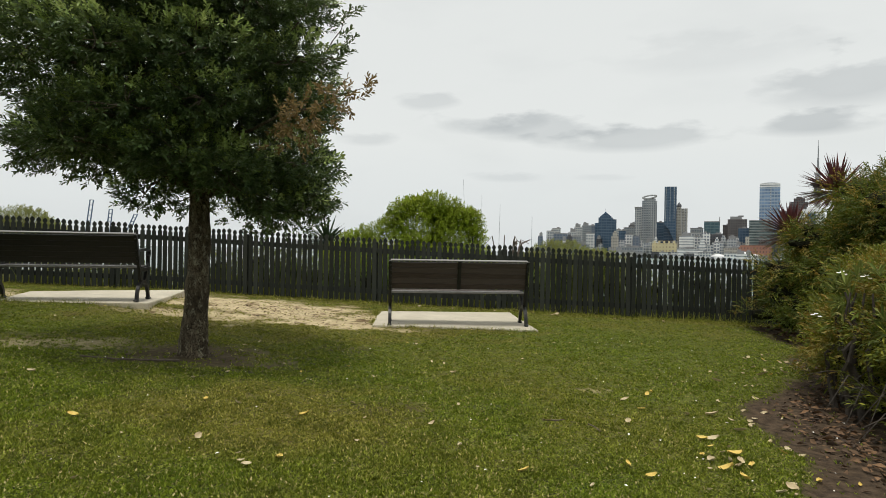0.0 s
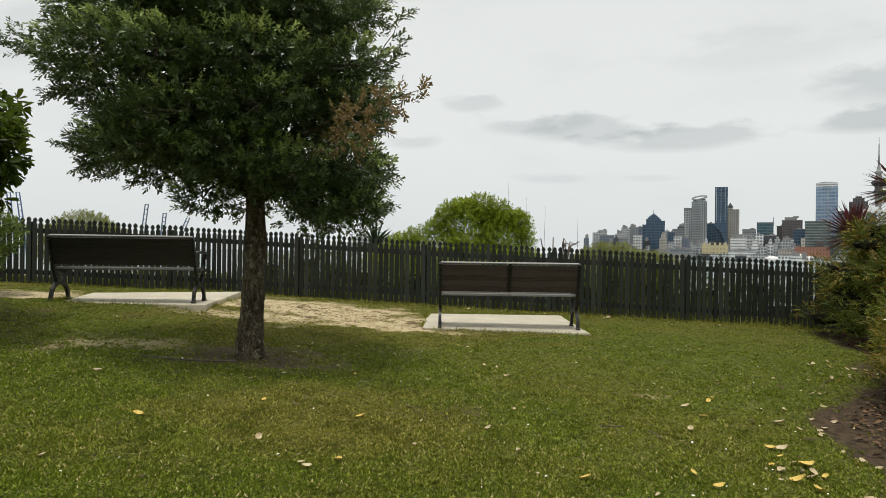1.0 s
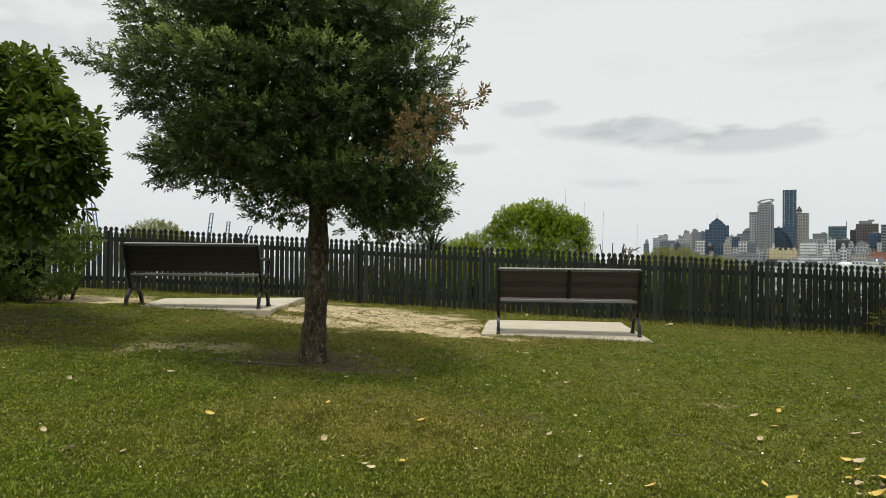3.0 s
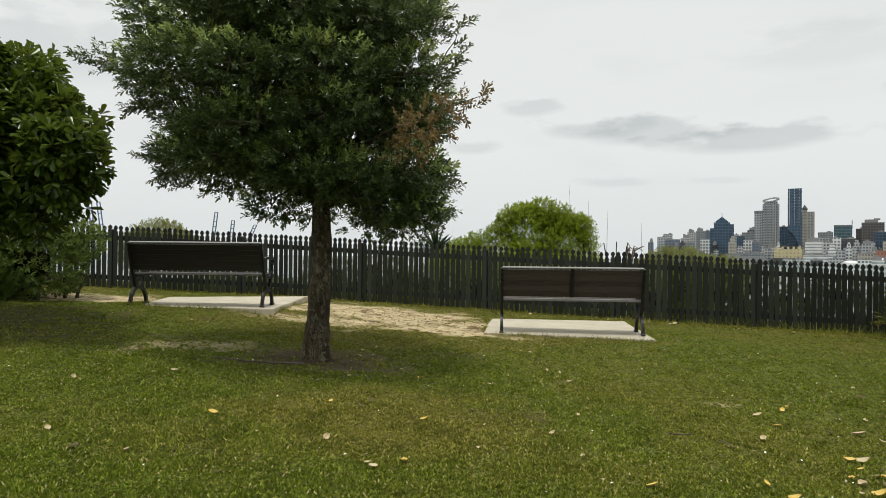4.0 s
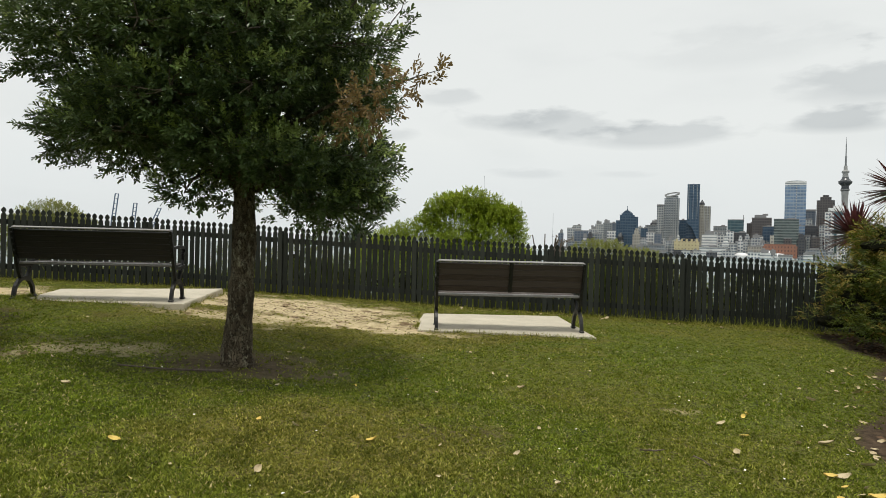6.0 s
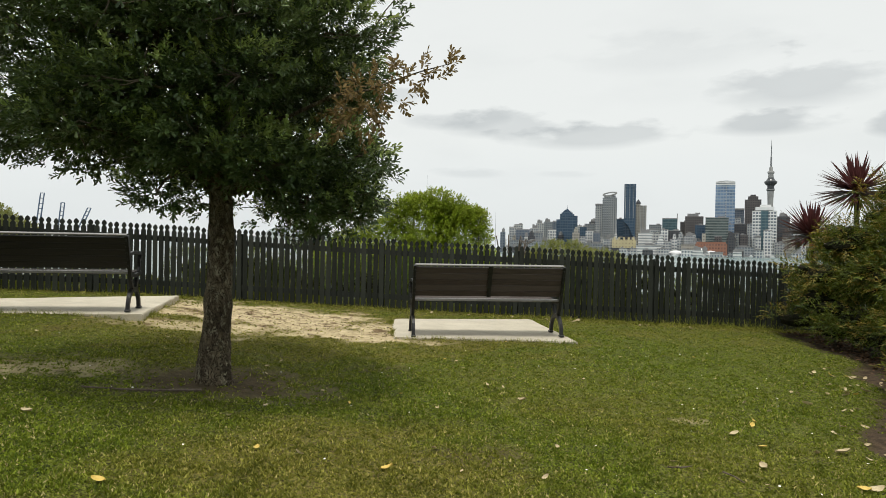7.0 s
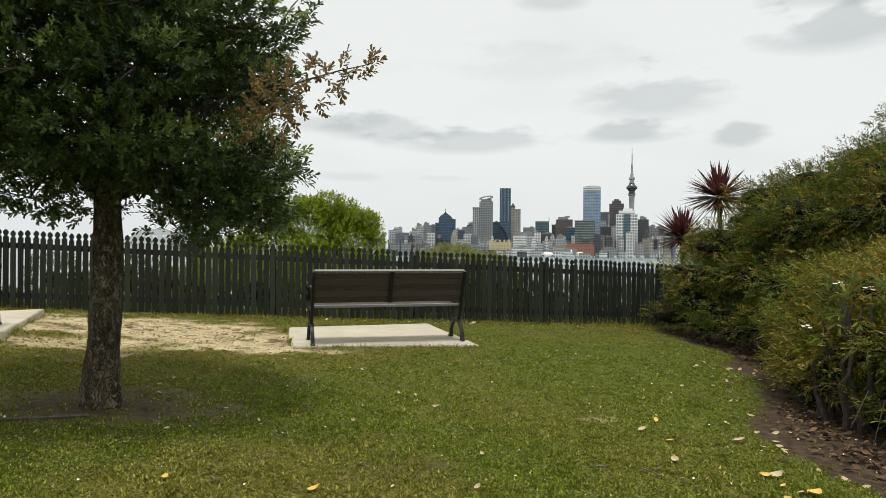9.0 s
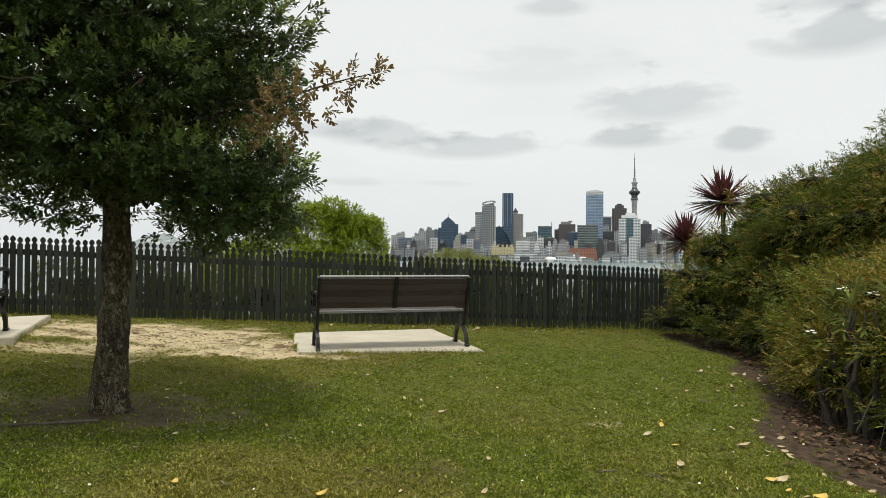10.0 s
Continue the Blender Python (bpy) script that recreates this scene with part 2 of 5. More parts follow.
def blade_material():
    m = Mat("grass_blade", 0.6, spec=0.15)
    r, tuft = m.island(), m.attr("tuft")
    c = m.mix(m.math("POWER", r, 1.3), (0.04, 0.078, 0.005), (0.345, 0.425, 0.04))
    c = m.mix(m.ramp(r, 0.9, 0.93), c, (0.6, 0.5, 0.25))
    c = m.mix(m.math("MULTIPLY", m.attr("dry"), 0.7), c, m.mix(r, (0.125, 0.105, 0.018), (0.53, 0.44, 0.12)))
    m.color(m.mix(m.ramp(tuft, 0.5, 0.1), c, m.mix(0.75, c, (0.012, 0.02, 0.003))))
    return m.leafy(0.25, (0.27, 0.32, 0.03)).m


M_BLADE = blade_material()


def water_material():
    m = Mat("harbour_water", 0.22, spec=0.5)
    m.color(m.mix(m.ramp(m.noise(0.004, 4, (1, 3, 1)), 0.35, 0.65), (0.13, 0.2, 0.19), (0.2, 0.27, 0.26)))
    m.bump(m.noise(0.25, 5), 0.5, 0.6)
    return m.m


M_WATER = water_material()

# ---- builders ----


def mesh_of(bm, name, material, smooth=False):
    me = bpy.data.meshes.new(name)
    bm.normal_update()
    bm.to_mesh(me)
    bm.free()
    if material:
        me.materials.append(material)
    if smooth:
        me.polygons.foreach_set("use_smooth", [True] * len(me.polygons))
    return me


def thing(name, label, category, group="", kind="", at=None):
    ob = new(name)
    if at is not None:
        ob.matrix_world = at
    return tagged(ob, label, category, group, kind)


def part(name, bm, material, parent, label="", smooth=False):
    ob = new(name, mesh_of(bm, name, material, smooth) if isinstance(bm, bmesh.types.BMesh) else bm)
    ob.parent = parent
    if label:
        tagged(ob, label)
    return ob


def single(name, bm, material, label, category, group="", kind="", at=None, smooth=False):
    ob = new(name, mesh_of(bm, name, material, smooth) if isinstance(bm, bmesh.types.BMesh) else bm)
    if at is not None:
        ob.matrix_world = at
    return tagged(ob, label, category, group, kind)


def box(bm, c, s, turn=None, bevel=0.0):
    made = bmesh.ops.create_cube(bm, size=1.0)["verts"]
    m = Matrix.Translation(c) @ (turn.to_4x4() if turn else Matrix.Identity(4)) @ Matrix.Diagonal((*s, 1))
    bmesh.ops.transform(bm, matrix=m, verts=made)
    if bevel:
        edges = {e for v in made for e in v.link_edges}
        bmesh.ops.bevel(bm, geom=list(edges), offset=bevel, segments=1, affect="EDGES")
    return bm


def tube(bm, pts, radii, seg=7, lump=0.0, cap=True):
    """A tapered round limb along pts."""
    rings = []
    pts = [Vector(p) for p in pts]
    side = Vector((1, 0, 0))
    for k, p in enumerate(pts):
        d = (pts[min(k + 1, len(pts) - 1)] - pts[max(k - 1, 0)]).normalized()
        side = (side - d * side.dot(d))
        side = side.normalized() if side.length > 1e-4 else d.orthogonal().normalized()
        up = d.cross(side)
        ring = []
        for s in range(seg):
            a = 2 * math.pi * s / seg
            q = side * math.cos(a) + up * math.sin(a)
            r = radii[k]
            if lump:
                r *= 1 + lump * noise.noise((p + q * 0.15) * 6) + 0.5 * lump * noise.noise((p + q * 0.1) * 17)
            ring.append(bm.verts.new(p + q * r))
        rings.append(ring)
    for a, b in zip(rings, rings[1:]):
        for s in range(seg):
            bm.faces.new((a[s], a[(s + 1) % seg], b[(s + 1) % seg], b[s]))
    if cap:
        bm.faces.new(rings[-1])
        bm.faces.new(rings[0][::-1])
    return bm


def bent(a, b, n, wander, rnd, droop=0.0):
    a, b = Vector(a), Vector(b)
    pts = []
    for k in range(n + 1):
        t = k / n
        p = a.lerp(b, t)
        s = math.sin(math.pi * t)
        pts.append(p + Vector((rnd.uniform(-1, 1), rnd.uniform(-1, 1), rnd.uniform(-1, 1))) * wander * s + Vector((0, 0, droop * s)))
    return pts


def arrays_mesh(name, verts, faces, material, attrs=None):
    """A mesh straight from arrays: verts (n,3), faces (m,k)."""
    me = bpy.data.meshes.new(name)
    n, k = faces.shape
    me.vertices.add(len(verts))
    me.vertices.foreach_set("co", np.ascontiguousarray(verts, np.float32).ravel())
    me.loops.add(n * k)
    me.loops.foreach_set("vertex_index", np.ascontiguousarray(faces, np.int32).ravel())
    me.polygons.add(n)
    me.polygons.foreach_set("loop_start", np.arange(0, n * k, k, dtype=np.int32))
    me.update(calc_edges=True)
    for key, values in (attrs or {}).items():
        me.attributes.new(key, "FLOAT", "POINT").data.foreach_set("value", np.ascontiguousarray(values, np.float32))
    me.materials.append(material)
    return me


def unit(v):
    return v / np.maximum(np.linalg.norm(v, axis=-1, keepdims=True), 1e-9)


def leaf_arrays(pos, axis, up, length, ratio, fold=0.15, curl=0.12, full=False, blunt=False):
    """Leaves as folded blades: pos, axis, up (n,3), length (n,)."""
    axis = unit(axis)
    side = unit(np.cross(axis, up))
    nrm = np.cross(side, axis)
    if blunt:
        shape = [(0, 0, 0), (0.4, 0.36, 0.5), (0.84, 0.44, 0.4), (1, 0, -1), (0.84, -0.44, 0.4), (0.4, -0.36, 0.5)]
        faces = [(0, 3, 2, 1), (0, 5, 4, 3)]
    elif full:
        shape = [(0, 0, 0), (0.28, 0.34, 0.5), (0.68, 0.46, 0.4), (1, 0, -1), (0.68, -0.46, 0.4), (0.28, -0.34, 0.5)]
        faces = [(0, 3, 2, 1), (0, 5, 4, 3)]
    else:
        shape = [(0, 0, 0), (0.55, 0.5, 0.5), (1, 0, -1), (0.55, -0.5, 0.5)]
        faces = [(0, 2, 1), (0, 3, 2)]
    n, k = len(pos), len(shape)
    length = np.asarray(length)[:, None]
    out = np.empty((n, k, 3))
    for j, (a, w, h) in enumerate(shape):
        lift = fold * ratio * h if h > 0 else curl * h
        out[:, j] = pos + length * (axis * a + side * (w * ratio) + nrm * lift)
    f = np.array(faces)[None] + (np.arange(n) * k)[:, None, None]
    return out.reshape(-1, 3), f.reshape(-1, len(faces[0]))


def spray_points(rng, lobes, per_unit, hollow=0.45, rise=0.25):
    """Spray feet and directions through a set of lobes (centre, radii): dense near each lobe's skin."""
    P, D = [], []
    for c, r in lobes:
        c, r = np.array(c, float), np.array(r, float)
        n = max(6, int(per_unit * (r[0] * r[1] * r[2]) ** (2 / 3)))
        d = unit(rng.normal(size=(n, 3)))
        s = hollow + (1 - hollow) * rng.random((n, 1)) ** 0.6
        P.append(c + d * r * s)
        D.append(unit(d + np.array([0, 0, rise]) + 0.45 * rng.normal(size=(n, 3))))
    return np.concatenate(P), np.concatenate(D)


def spray_leaves(rng, P, D, count, leaf, stem, ratio, spread=0.9, full=False, flat=0.0, fold=0.15, blunt=False):
    """Leaves set round each spray's stem."""
    n = len(P)
    ref = unit(np.cross(D, np.array([0.31, 0.2, 0.93]) + 0.2 * rng.normal(size=(n, 3))))
    ref2 = np.cross(D, ref)
    pos, axis, up, length = [], [], [], []
    for k in range(count):
        s = (k + 0.6) / count
        a = 2.39996 * k + rng.random(n) * 0.8
        if flat:
            a = np.where(rng.random(n) < flat, (k % 2) * math.pi + 0.3 * rng.normal(size=n), a)
        rad = ref * np.cos(a)[:, None] + ref2 * np.sin(a)[:, None]
        tilt = spread * (1.15 - 0.6 * s) + 0.15 * rng.normal(size=n)
        ax = D * np.cos(tilt)[:, None] + rad * np.sin(tilt)[:, None]
        pos.append(P + D * (stem * s))
        axis.append(ax)
        up.append(np.array([0, 0, 1.0]) + D * 0.5 + 0.35 * rng.normal(size=(n, 3)))
        length.append(leaf * (0.7 + 0.5 * rng.random(n)))
    return leaf_arrays(np.concatenate(pos), np.concatenate(axis), np.concatenate(up), np.concatenate(length), ratio, full=full, fold=fold, blunt=blunt)


def shell(bm, c, r, rough, sub=2):
    """A lumpy closed body that stands in for the shade inside a bush."""
    made = bmesh.ops.create_icosphere(bm, subdivisions=sub, radius=1.0)["verts"]
    for v in made:
        d = v.co.normalized()
        k = 1 + rough * noise.noise(d * 2.2 + Vector(c))
        v.co = Vector((c[0] + d.x * r[0] * k, c[1] + d.y * r[1] * k, c[2] + d.z * r[2] * k))
    return bm


# ---- ground ----
GROUND = (0.28717, -0.05819, 0.05622, -0.00009, 0.00125, -0.0024)
SEA = -15.3


def swell(x, y):
    """Gentle dips and rises of the lawn."""
    return (-0.075 * np.exp(-((x + 1.2) ** 2 + (y - 8.2) ** 2) / 7.22) + 0.075 * np.exp(-((x + 3.9) ** 2 + (y - 9.6) ** 2) / 1.7)
            + 0.045 * np.exp(-((x + 4.9) ** 2 + (y - 8.6) ** 2) / 0.8) + 0.05 * np.exp(-((x - 1.3) ** 2 + (y - 9.5) ** 2) / 2.0))


def lawn_z(x, y):
    a, b, c, d, e, f = GROUND
    x, y = np.asarray(x, float), np.asarray(y, float)
    return a + b * x + c * y + d * x * x + e * x * y + f * y * y + swell(x, y)


def ground_z(x, y):
    x, y = np.asarray(x, float), np.asarray(y, float)
    cx, cy = np.clip(x, -14, 12), np.clip(y, -4, 13.2)
    z = lawn_z(cx, cy)
    away = np.hypot(np.maximum(np.abs(x) - 13, 0) * 0.25, np.maximum(y - 13.2, 0)) + np.maximum(-4 - y, 0) * 0.1
    z = z - np.minimum(away * 0.55, 22.0)
    far, az = np.hypot(x, y), np.degrees(np.arctan2(x, np.maximum(y, 1)))
    shore = 1685 - 60 * smooth(az, 25, 34)
    land = np.minimum(SEA + 1.8, SEA - 4 + (far - shore) * 0.3)
    return np.where((far > shore) & (y > 0) & (az > 6) & (az < 52) & (far < 2700), np.maximum(land, z), z)


def smooth(v, lo, hi):
    t = np.clip((v - lo) / (hi - lo), 0, 1)
    return t * t * (3 - 2 * t)


def wave_noise(x, y, seed, octaves=4, base=1.0):
    """Cheap smooth noise on arrays, about -1 to 1."""
    rng = np.random.default_rng(seed)
    out, amp = 0, 1.0
    for o in range(octaves):
        for _ in range(4):
            a, ph = rng.random() * math.pi * 2, rng.random() * 6.28
            k = base * 2 ** o * (0.8 + 0.5 * rng.random())
            out = out + amp * 0.4 * np.sin((x * math.cos(a) + y * math.sin(a)) * k + ph + 1.3 * np.sin((x * math.sin(a) - y * math.cos(a)) * k * 0.7 + ph * 2))
        amp *= 0.6
    return out * 0.5


def blob(x, y, cx, cy, rx, ry, turn=0.0, soft=0.35, n=0.0):
    c, s = math.cos(radians(turn)), math.sin(radians(turn))
    u, v = ((x - cx) * c + (y - cy) * s) / rx, (-(x - cx) * s + (y - cy) * c) / ry
    return 1 - smooth(np.hypot(u, v) + n, 1 - soft, 1 + soft)


def masks(x, y):
    """Where the turf is bare tan earth, dark soil or dry."""
    n, f = wave_noise(x, y, 5, 4, 2.0), wave_noise(x, y, 9, 3, 7.0)
    w = 0.3 * n + 0.42 * f
    tan = np.maximum.reduce([0.3 * blob(x, y, -2.0, 6.4, 0.8, 0.55, 0, 0.4, w), blob(x, y, -2.5, 10.15, 1.75, 1.1, -12, 0.3, w), blob(x, y, -1.3, 9.3, 0.9, 0.42, -20, 0.4, w),
                             blob(x, y, -7.0, 9.3, 1.9, 0.6, 20, 0.35, w), 0.6 * blob(x, y, -3.45, 6.5, 0.6, 0.4, 10, 0.5, 1.5 * w),
                             0.7 * blob(x, y, -3.0, 8.9, 1.0, 0.3, 10, 0.5, 1.4 * w), 0.45 * blob(x, y, 1.55, 5.98, 0.14, 0.06, 0, 0.5, w)])
    soil = np.maximum.reduce([0.82 * blob(x, y, -2.0, 6.42, 0.8, 0.55, 0, 0.45, 0.8 * w), 0.6 * blob(x, y, -6.6, 6.6, 1.8, 1.3, 0, 0.4, 1.4 * w),
                              1 - smooth(soil_edge(x, y) + 0.22 * n + 0.1 * f, -0.1, 0.16),
                              0.42 * blob(x, y, -0.1, 5.0, 0.3, 0.16, 0, 0.6, 1.5 * w), 0.35 * blob(x, y, -0.85, 7.3, 0.35, 0.2, 0, 0.6, 1.5 * w)])
    d = wave_noise(x, y, 21, 4, 0.9)
    dry = np.clip(0.2 + 0.75 * d + 0.3 * n + 0.2 * f, 0, 1)
    dry = np.maximum(dry * 0.9, np.maximum(0.9 * blob(x, y, -2.2, 9.6, 3.3, 1.9, -8, 0.4, w), 0.95 * blob(x, y, -0.9, 4.6, 1.0, 0.8, 0, 0.6, w)))
    dry = np.maximum(dry, 0.8 * smooth(y, 11.0, 11.9))
    return np.clip(tan, 0, 1), np.clip(soil, 0, 1), np.clip(dry * (1 - 0.5 * smooth(x, 1.2, 2.5) * (y < 10)), 0, 1)


def soil_edge(x, y):
    """Signed distance-like value, negative on the bare soil strip below the hedge."""
    edge = np.interp(y, [-1.0, 2.0, 3.9, 5.2, 5.9, 6.7, 7.6, 9.6, 12.2, 14], [9.0, 2.75, 2.4, 2.55, 2.8, 3.45, 4.15, 4.95, 5.65, 5.9])
    return edge - x


PADS = ([(-0.76, 9.16), (1.46, 9.02), (1.27, 11.35), (-0.86, 10.85)], [(-5.55, 8.5), (-3.6, 8.78), (-4.0, 11.05), (-6.0, 10.1)])


def on_pad(x, y, grow=0.0):
    out = np.zeros(len(x), bool)
    for q in PADS:
        inside = np.ones(len(x), bool)
        for (x0, y0), (x1, y1) in zip(q, q[1:] + q[:1]):
            L = math.hypot(x1 - x0, y1 - y0)
            inside &= ((x1 - x0) * (y - y0) - (y1 - y0) * (x - x0)) / L > -grow
        out |= inside
    return out


def build_ground():
    def spread(lo, hi, step, far):
        core = np.arange(lo, hi + 1e-6, step)
        out, g = [], step
        while sum(out) < far:
            g *= 1.45
            out.append(g)
        c = np.cumsum(out)
        return np.concatenate([(lo - c)[::-1], core, hi + c])

    xs, ys = spread(-9.5, 6.5, 0.055, 4600), spread(1.5, 13.0, 0.055, 4600)
    X, Y = np.meshgrid(xs, ys)
    Z = ground_z(X, Y)
    near = ((X > -12) & (X < 9) & (Y > 0) & (Y < 13.5)).astype(float)
    tan, soil, dry = masks(X, Y)
    tan, soil, dry = tan * near, soil * near, np.where(near > 0, dry, 0.4)
    Z = Z + near * (0.012 * wave_noise(X, Y, 3, 3, 4.0) - 0.015 * tan - 0.02 * soil + 0.008 * soil * wave_noise(X, Y, 4, 3, 14.0))
    Z = Z - 0.09 * on_pad(X.ravel(), Y.ravel(), -0.05).reshape(X.shape)
    h, w = X.shape
    i = np.arange(h * w).reshape(h, w)
    faces = np.stack([i[:-1, :-1], i[:-1, 1:], i[1:, 1:], i[1:, :-1]], -1).reshape(-1, 4)
    verts = np.stack([X, Y, Z], -1).reshape(-1, 3)
    me = arrays_mesh("ground", verts, faces, M_LAWN, {"tan": tan.ravel(), "soil": soil.ravel(), "dry": dry.ravel()})
    me.polygons.foreach_set("use_smooth", [True] * len(me.polygons))
    tagged(new("ground", me), "hilltop lawn with worn bare patches falling to the shore", "ground", kind="structure")


build_ground()
bm = bmesh.new()
box(bm, (0, 0, SEA - 0.5), (9600, 9600, 1.0))
single("water", bm, M_WATER, "pale grey green harbour water", "water", kind="structure")

# ---- concrete pads ----


def pad(corners, top, thick, label):
    bm = bmesh.new()
    lo = [bm.verts.new((x, y, z - thick)) for (x, y), z in zip(corners, top)]
    hi = [bm.verts.new((x, y, z)) for (x, y), z in zip(corners, top)]
    bm.faces.new(hi)
    bm.faces.new(lo[::-1])
    for k in range(4):
        bm.faces.new((lo[k], lo[(k + 1) % 4], hi[(k + 1) % 4], hi[k]))
    bmesh.ops.subdivide_edges(bm, edges=[e for e in bm.edges if e.calc_length() > 1], cuts=12, use_grid_fill=True)
    for v in bm.verts:
        v.co += Vector((noise.noise(v.co * 4) * 0.012, noise.noise(v.co * 4 + Vector((7, 0, 0))) * 0.012, noise.noise(v.co * 2) * 0.004))
    bmesh.ops.bevel(bm, geom=[e for e in bm.edges if len(e.link_faces) == 2 and e.calc_face_angle(0) > 1.0], offset=0.01, segments=2, affect="EDGES")
    single("concrete_pad", bm, M_CONC, label, "pad", "bench pads")


pad(((-0.76, 9.16), (1.46, 9.02), (1.27, 11.35), (-0.86, 10.85)), (0.59, 0.575, 0.59, 0.62), 0.14, "weathered pale concrete pad under the slatted bench")
pad(((-5.55, 8.5), (-3.6, 8.78), (-4.0, 11.05), (-6.0, 10.1)), (0.87, 0.865, 0.895, 0.9), 0.2, "pale concrete pad set in worn grass")

# ---- benches ----


def strap(bm, pts, width, thick, x):
    """A flat cast bar bent through pts (y, z), lying in the plane x."""
    n = len(pts)
    P = [Vector((0, a, b)) for a, b in pts]
    rows = []
    for k, p in enumerate(P):
        d = (P[min(k + 1, n - 1)] - P[max(k - 1, 0)]).normalized()
        s = Vector((0, -d.z, d.y)) * width / 2
        rows.append([bm.verts.new(p + s * i + Vector((x + thick * j, 0, 0))) for i, j in ((-1, -0.5), (1, -0.5), (1, 0.5), (-1, 0.5))])
    for a, b in zip(rows, rows[1:]):
        for k in range(4):
            bm.faces.new((a[k], a[(k + 1) % 4], b[(k + 1) % 4], b[k]))
    bm.faces.new(rows[0][::-1])
    bm.faces.new(rows[-1])


def arc(cy, cz, ry, rz, a0, a1, n=9):
    return [(cy + ry * math.cos(radians(a0 + (a1 - a0) * k / n)), cz + rz * math.sin(radians(a0 + (a1 - a0) * k / n))) for k in range(n + 1)]


def bench(at, slat_mat, label, strapped):
    b = thing("park_bench", label, "bench", "park benches", at=at)
    half = 0.93
    lean = lambda z: 0.05 - (z - 0.45) * 0.34
    for sx in (-1, 1):
        x = sx * half
        bm = bmesh.new()
        strap(bm, [(0.07, 0.4), (lean(0.5), 0.5), (lean(0.62), 0.62), (lean(0.75), 0.75), (lean(0.875), 0.875)], 0.055, 0.035, x)
        fr = part("end_frame", bm, M_IRON, b, "black cast iron end frame")
        bm = bmesh.new()
        strap(bm, [(-0.03, 0.0)] + arc(0.205, 0.03, 0.225, 0.22, 175, 5, 12) + [(0.44, 0.0)], 0.045, 0.04, x)
        part("leg", bm, M_IRON, fr)
        bm = bmesh.new()
        strap(bm, [(0.07, 0.43), (0.085, 0.36), (0.115, 0.3), (0.15, 0.235)], 0.05, 0.036, x)
        strap(bm, [(0.36, 0.43), (0.345, 0.36), (0.31, 0.3), (0.26, 0.235)], 0.045, 0.036, x)
        strap(bm, [(0.05, 0.42), (0.25, 0.405), (0.47, 0.43)], 0.04, 0.034, x)
        part("seat_bracket", bm, M_IRON, fr)
        bm = bmesh.new()
        strap(bm, [(lean(0.66) + 0.01, 0.66), (0.12, 0.675), (0.28, 0.68), (0.4, 0.672)] + arc(0.42, 0.63, 0.045, 0.042, 90, -120, 8), 0.036, 0.04, x)
        strap(bm, [(0.40, 0.60), (0.425, 0.55), (0.43, 0.5), (0.40, 0.44)], 0.03, 0.03, x)
        part("armrest", bm, M_IRON, fr)
        for y in (-0.03, 0.44):
            bm = bmesh.new()
            box(bm, (x, y, 0.012), (0.055, 0.085, 0.024), bevel=0.006)
            part("foot", bm, M_IRON, fr)
        for k in range(5):
            bm = bmesh.new()
            z = 0.53 + 0.072 * k
            bmesh.ops.create_uvsphere(bm, u_segments=8, v_segments=5, radius=0.012)
            bmesh.ops.translate(bm, vec=(x - sx * 0.005, lean(z) - 0.034, z), verts=bm.verts)
            part("bolt", bm, M_IRON, fr)
    turn = Matrix.Rotation(math.atan(0.34), 3, "X")
    for k in range(5):
        z = 0.535 + 0.072 * k
        bm = bmesh.new()
        box(bm, (0, lean(z) + 0.005, z), (1.83, 0.03, 0.073), turn, 0.004)
        part("back_slat", bm, slat_mat, b)
    bm = bmesh.new()
    box(bm, (0, lean(0.885), 0.885), (1.85, 0.045, 0.016), turn, 0.004)
    part("top_rail", bm, M_RAIL, b, "worn grey top rail")
    for k in range(6):
        bm = bmesh.new()
        box(bm, (0, 0.085 + 0.072 * k, 0.448 - 0.012 * math.sin(k / 5 * math.pi)), (1.83, 0.066, 0.03), bevel=0.006)
        part("seat_slat", bm, M_RAIL if k == 0 else slat_mat, b, "worn grey slat" if k == 0 else "")
    if strapped:
        bm = bmesh.new()
        strap(bm, [(lean(0.49) - 0.022, 0.49), (lean(0.7) - 0.022, 0.7), (lean(0.875) - 0.022, 0.875)], 0.012, 0.05, 0.0)
        part("middle_strap", bm, M_IRON, b, "black iron strap")
    return b


bench(pose(0.4, 9.33, 0.587, 0, 0, 5), M_SLAT, "brown slatted park bench with black cast iron ends", True)
bench(pose(-4.735, 8.78, 0.877, 0, 0, 8), M_SLATDARK, "dark slatted park bench with black scrolled iron arms", False)

# ---- picket fence ----
FENCE = [(-10.4, 10.35), (-4.9, 11.95), (2.0, 12.0), (9.0, 12.45)]
PITCH = 0.0955


def fence_points():
    out, carry = [], 0.0
    for (x0, y0), (x1, y1) in zip(FENCE, FENCE[1:]):
        L = math.hypot(x1 - x0, y1 - y0)
        s = carry
        while s < L:
            out.append((x0 + (x1 - x0) * s / L, y0 + (y1 - y0) * s / L, math.atan2(y1 - y0, x1 - x0)))
            s += PITCH
        carry = s - L
    return out


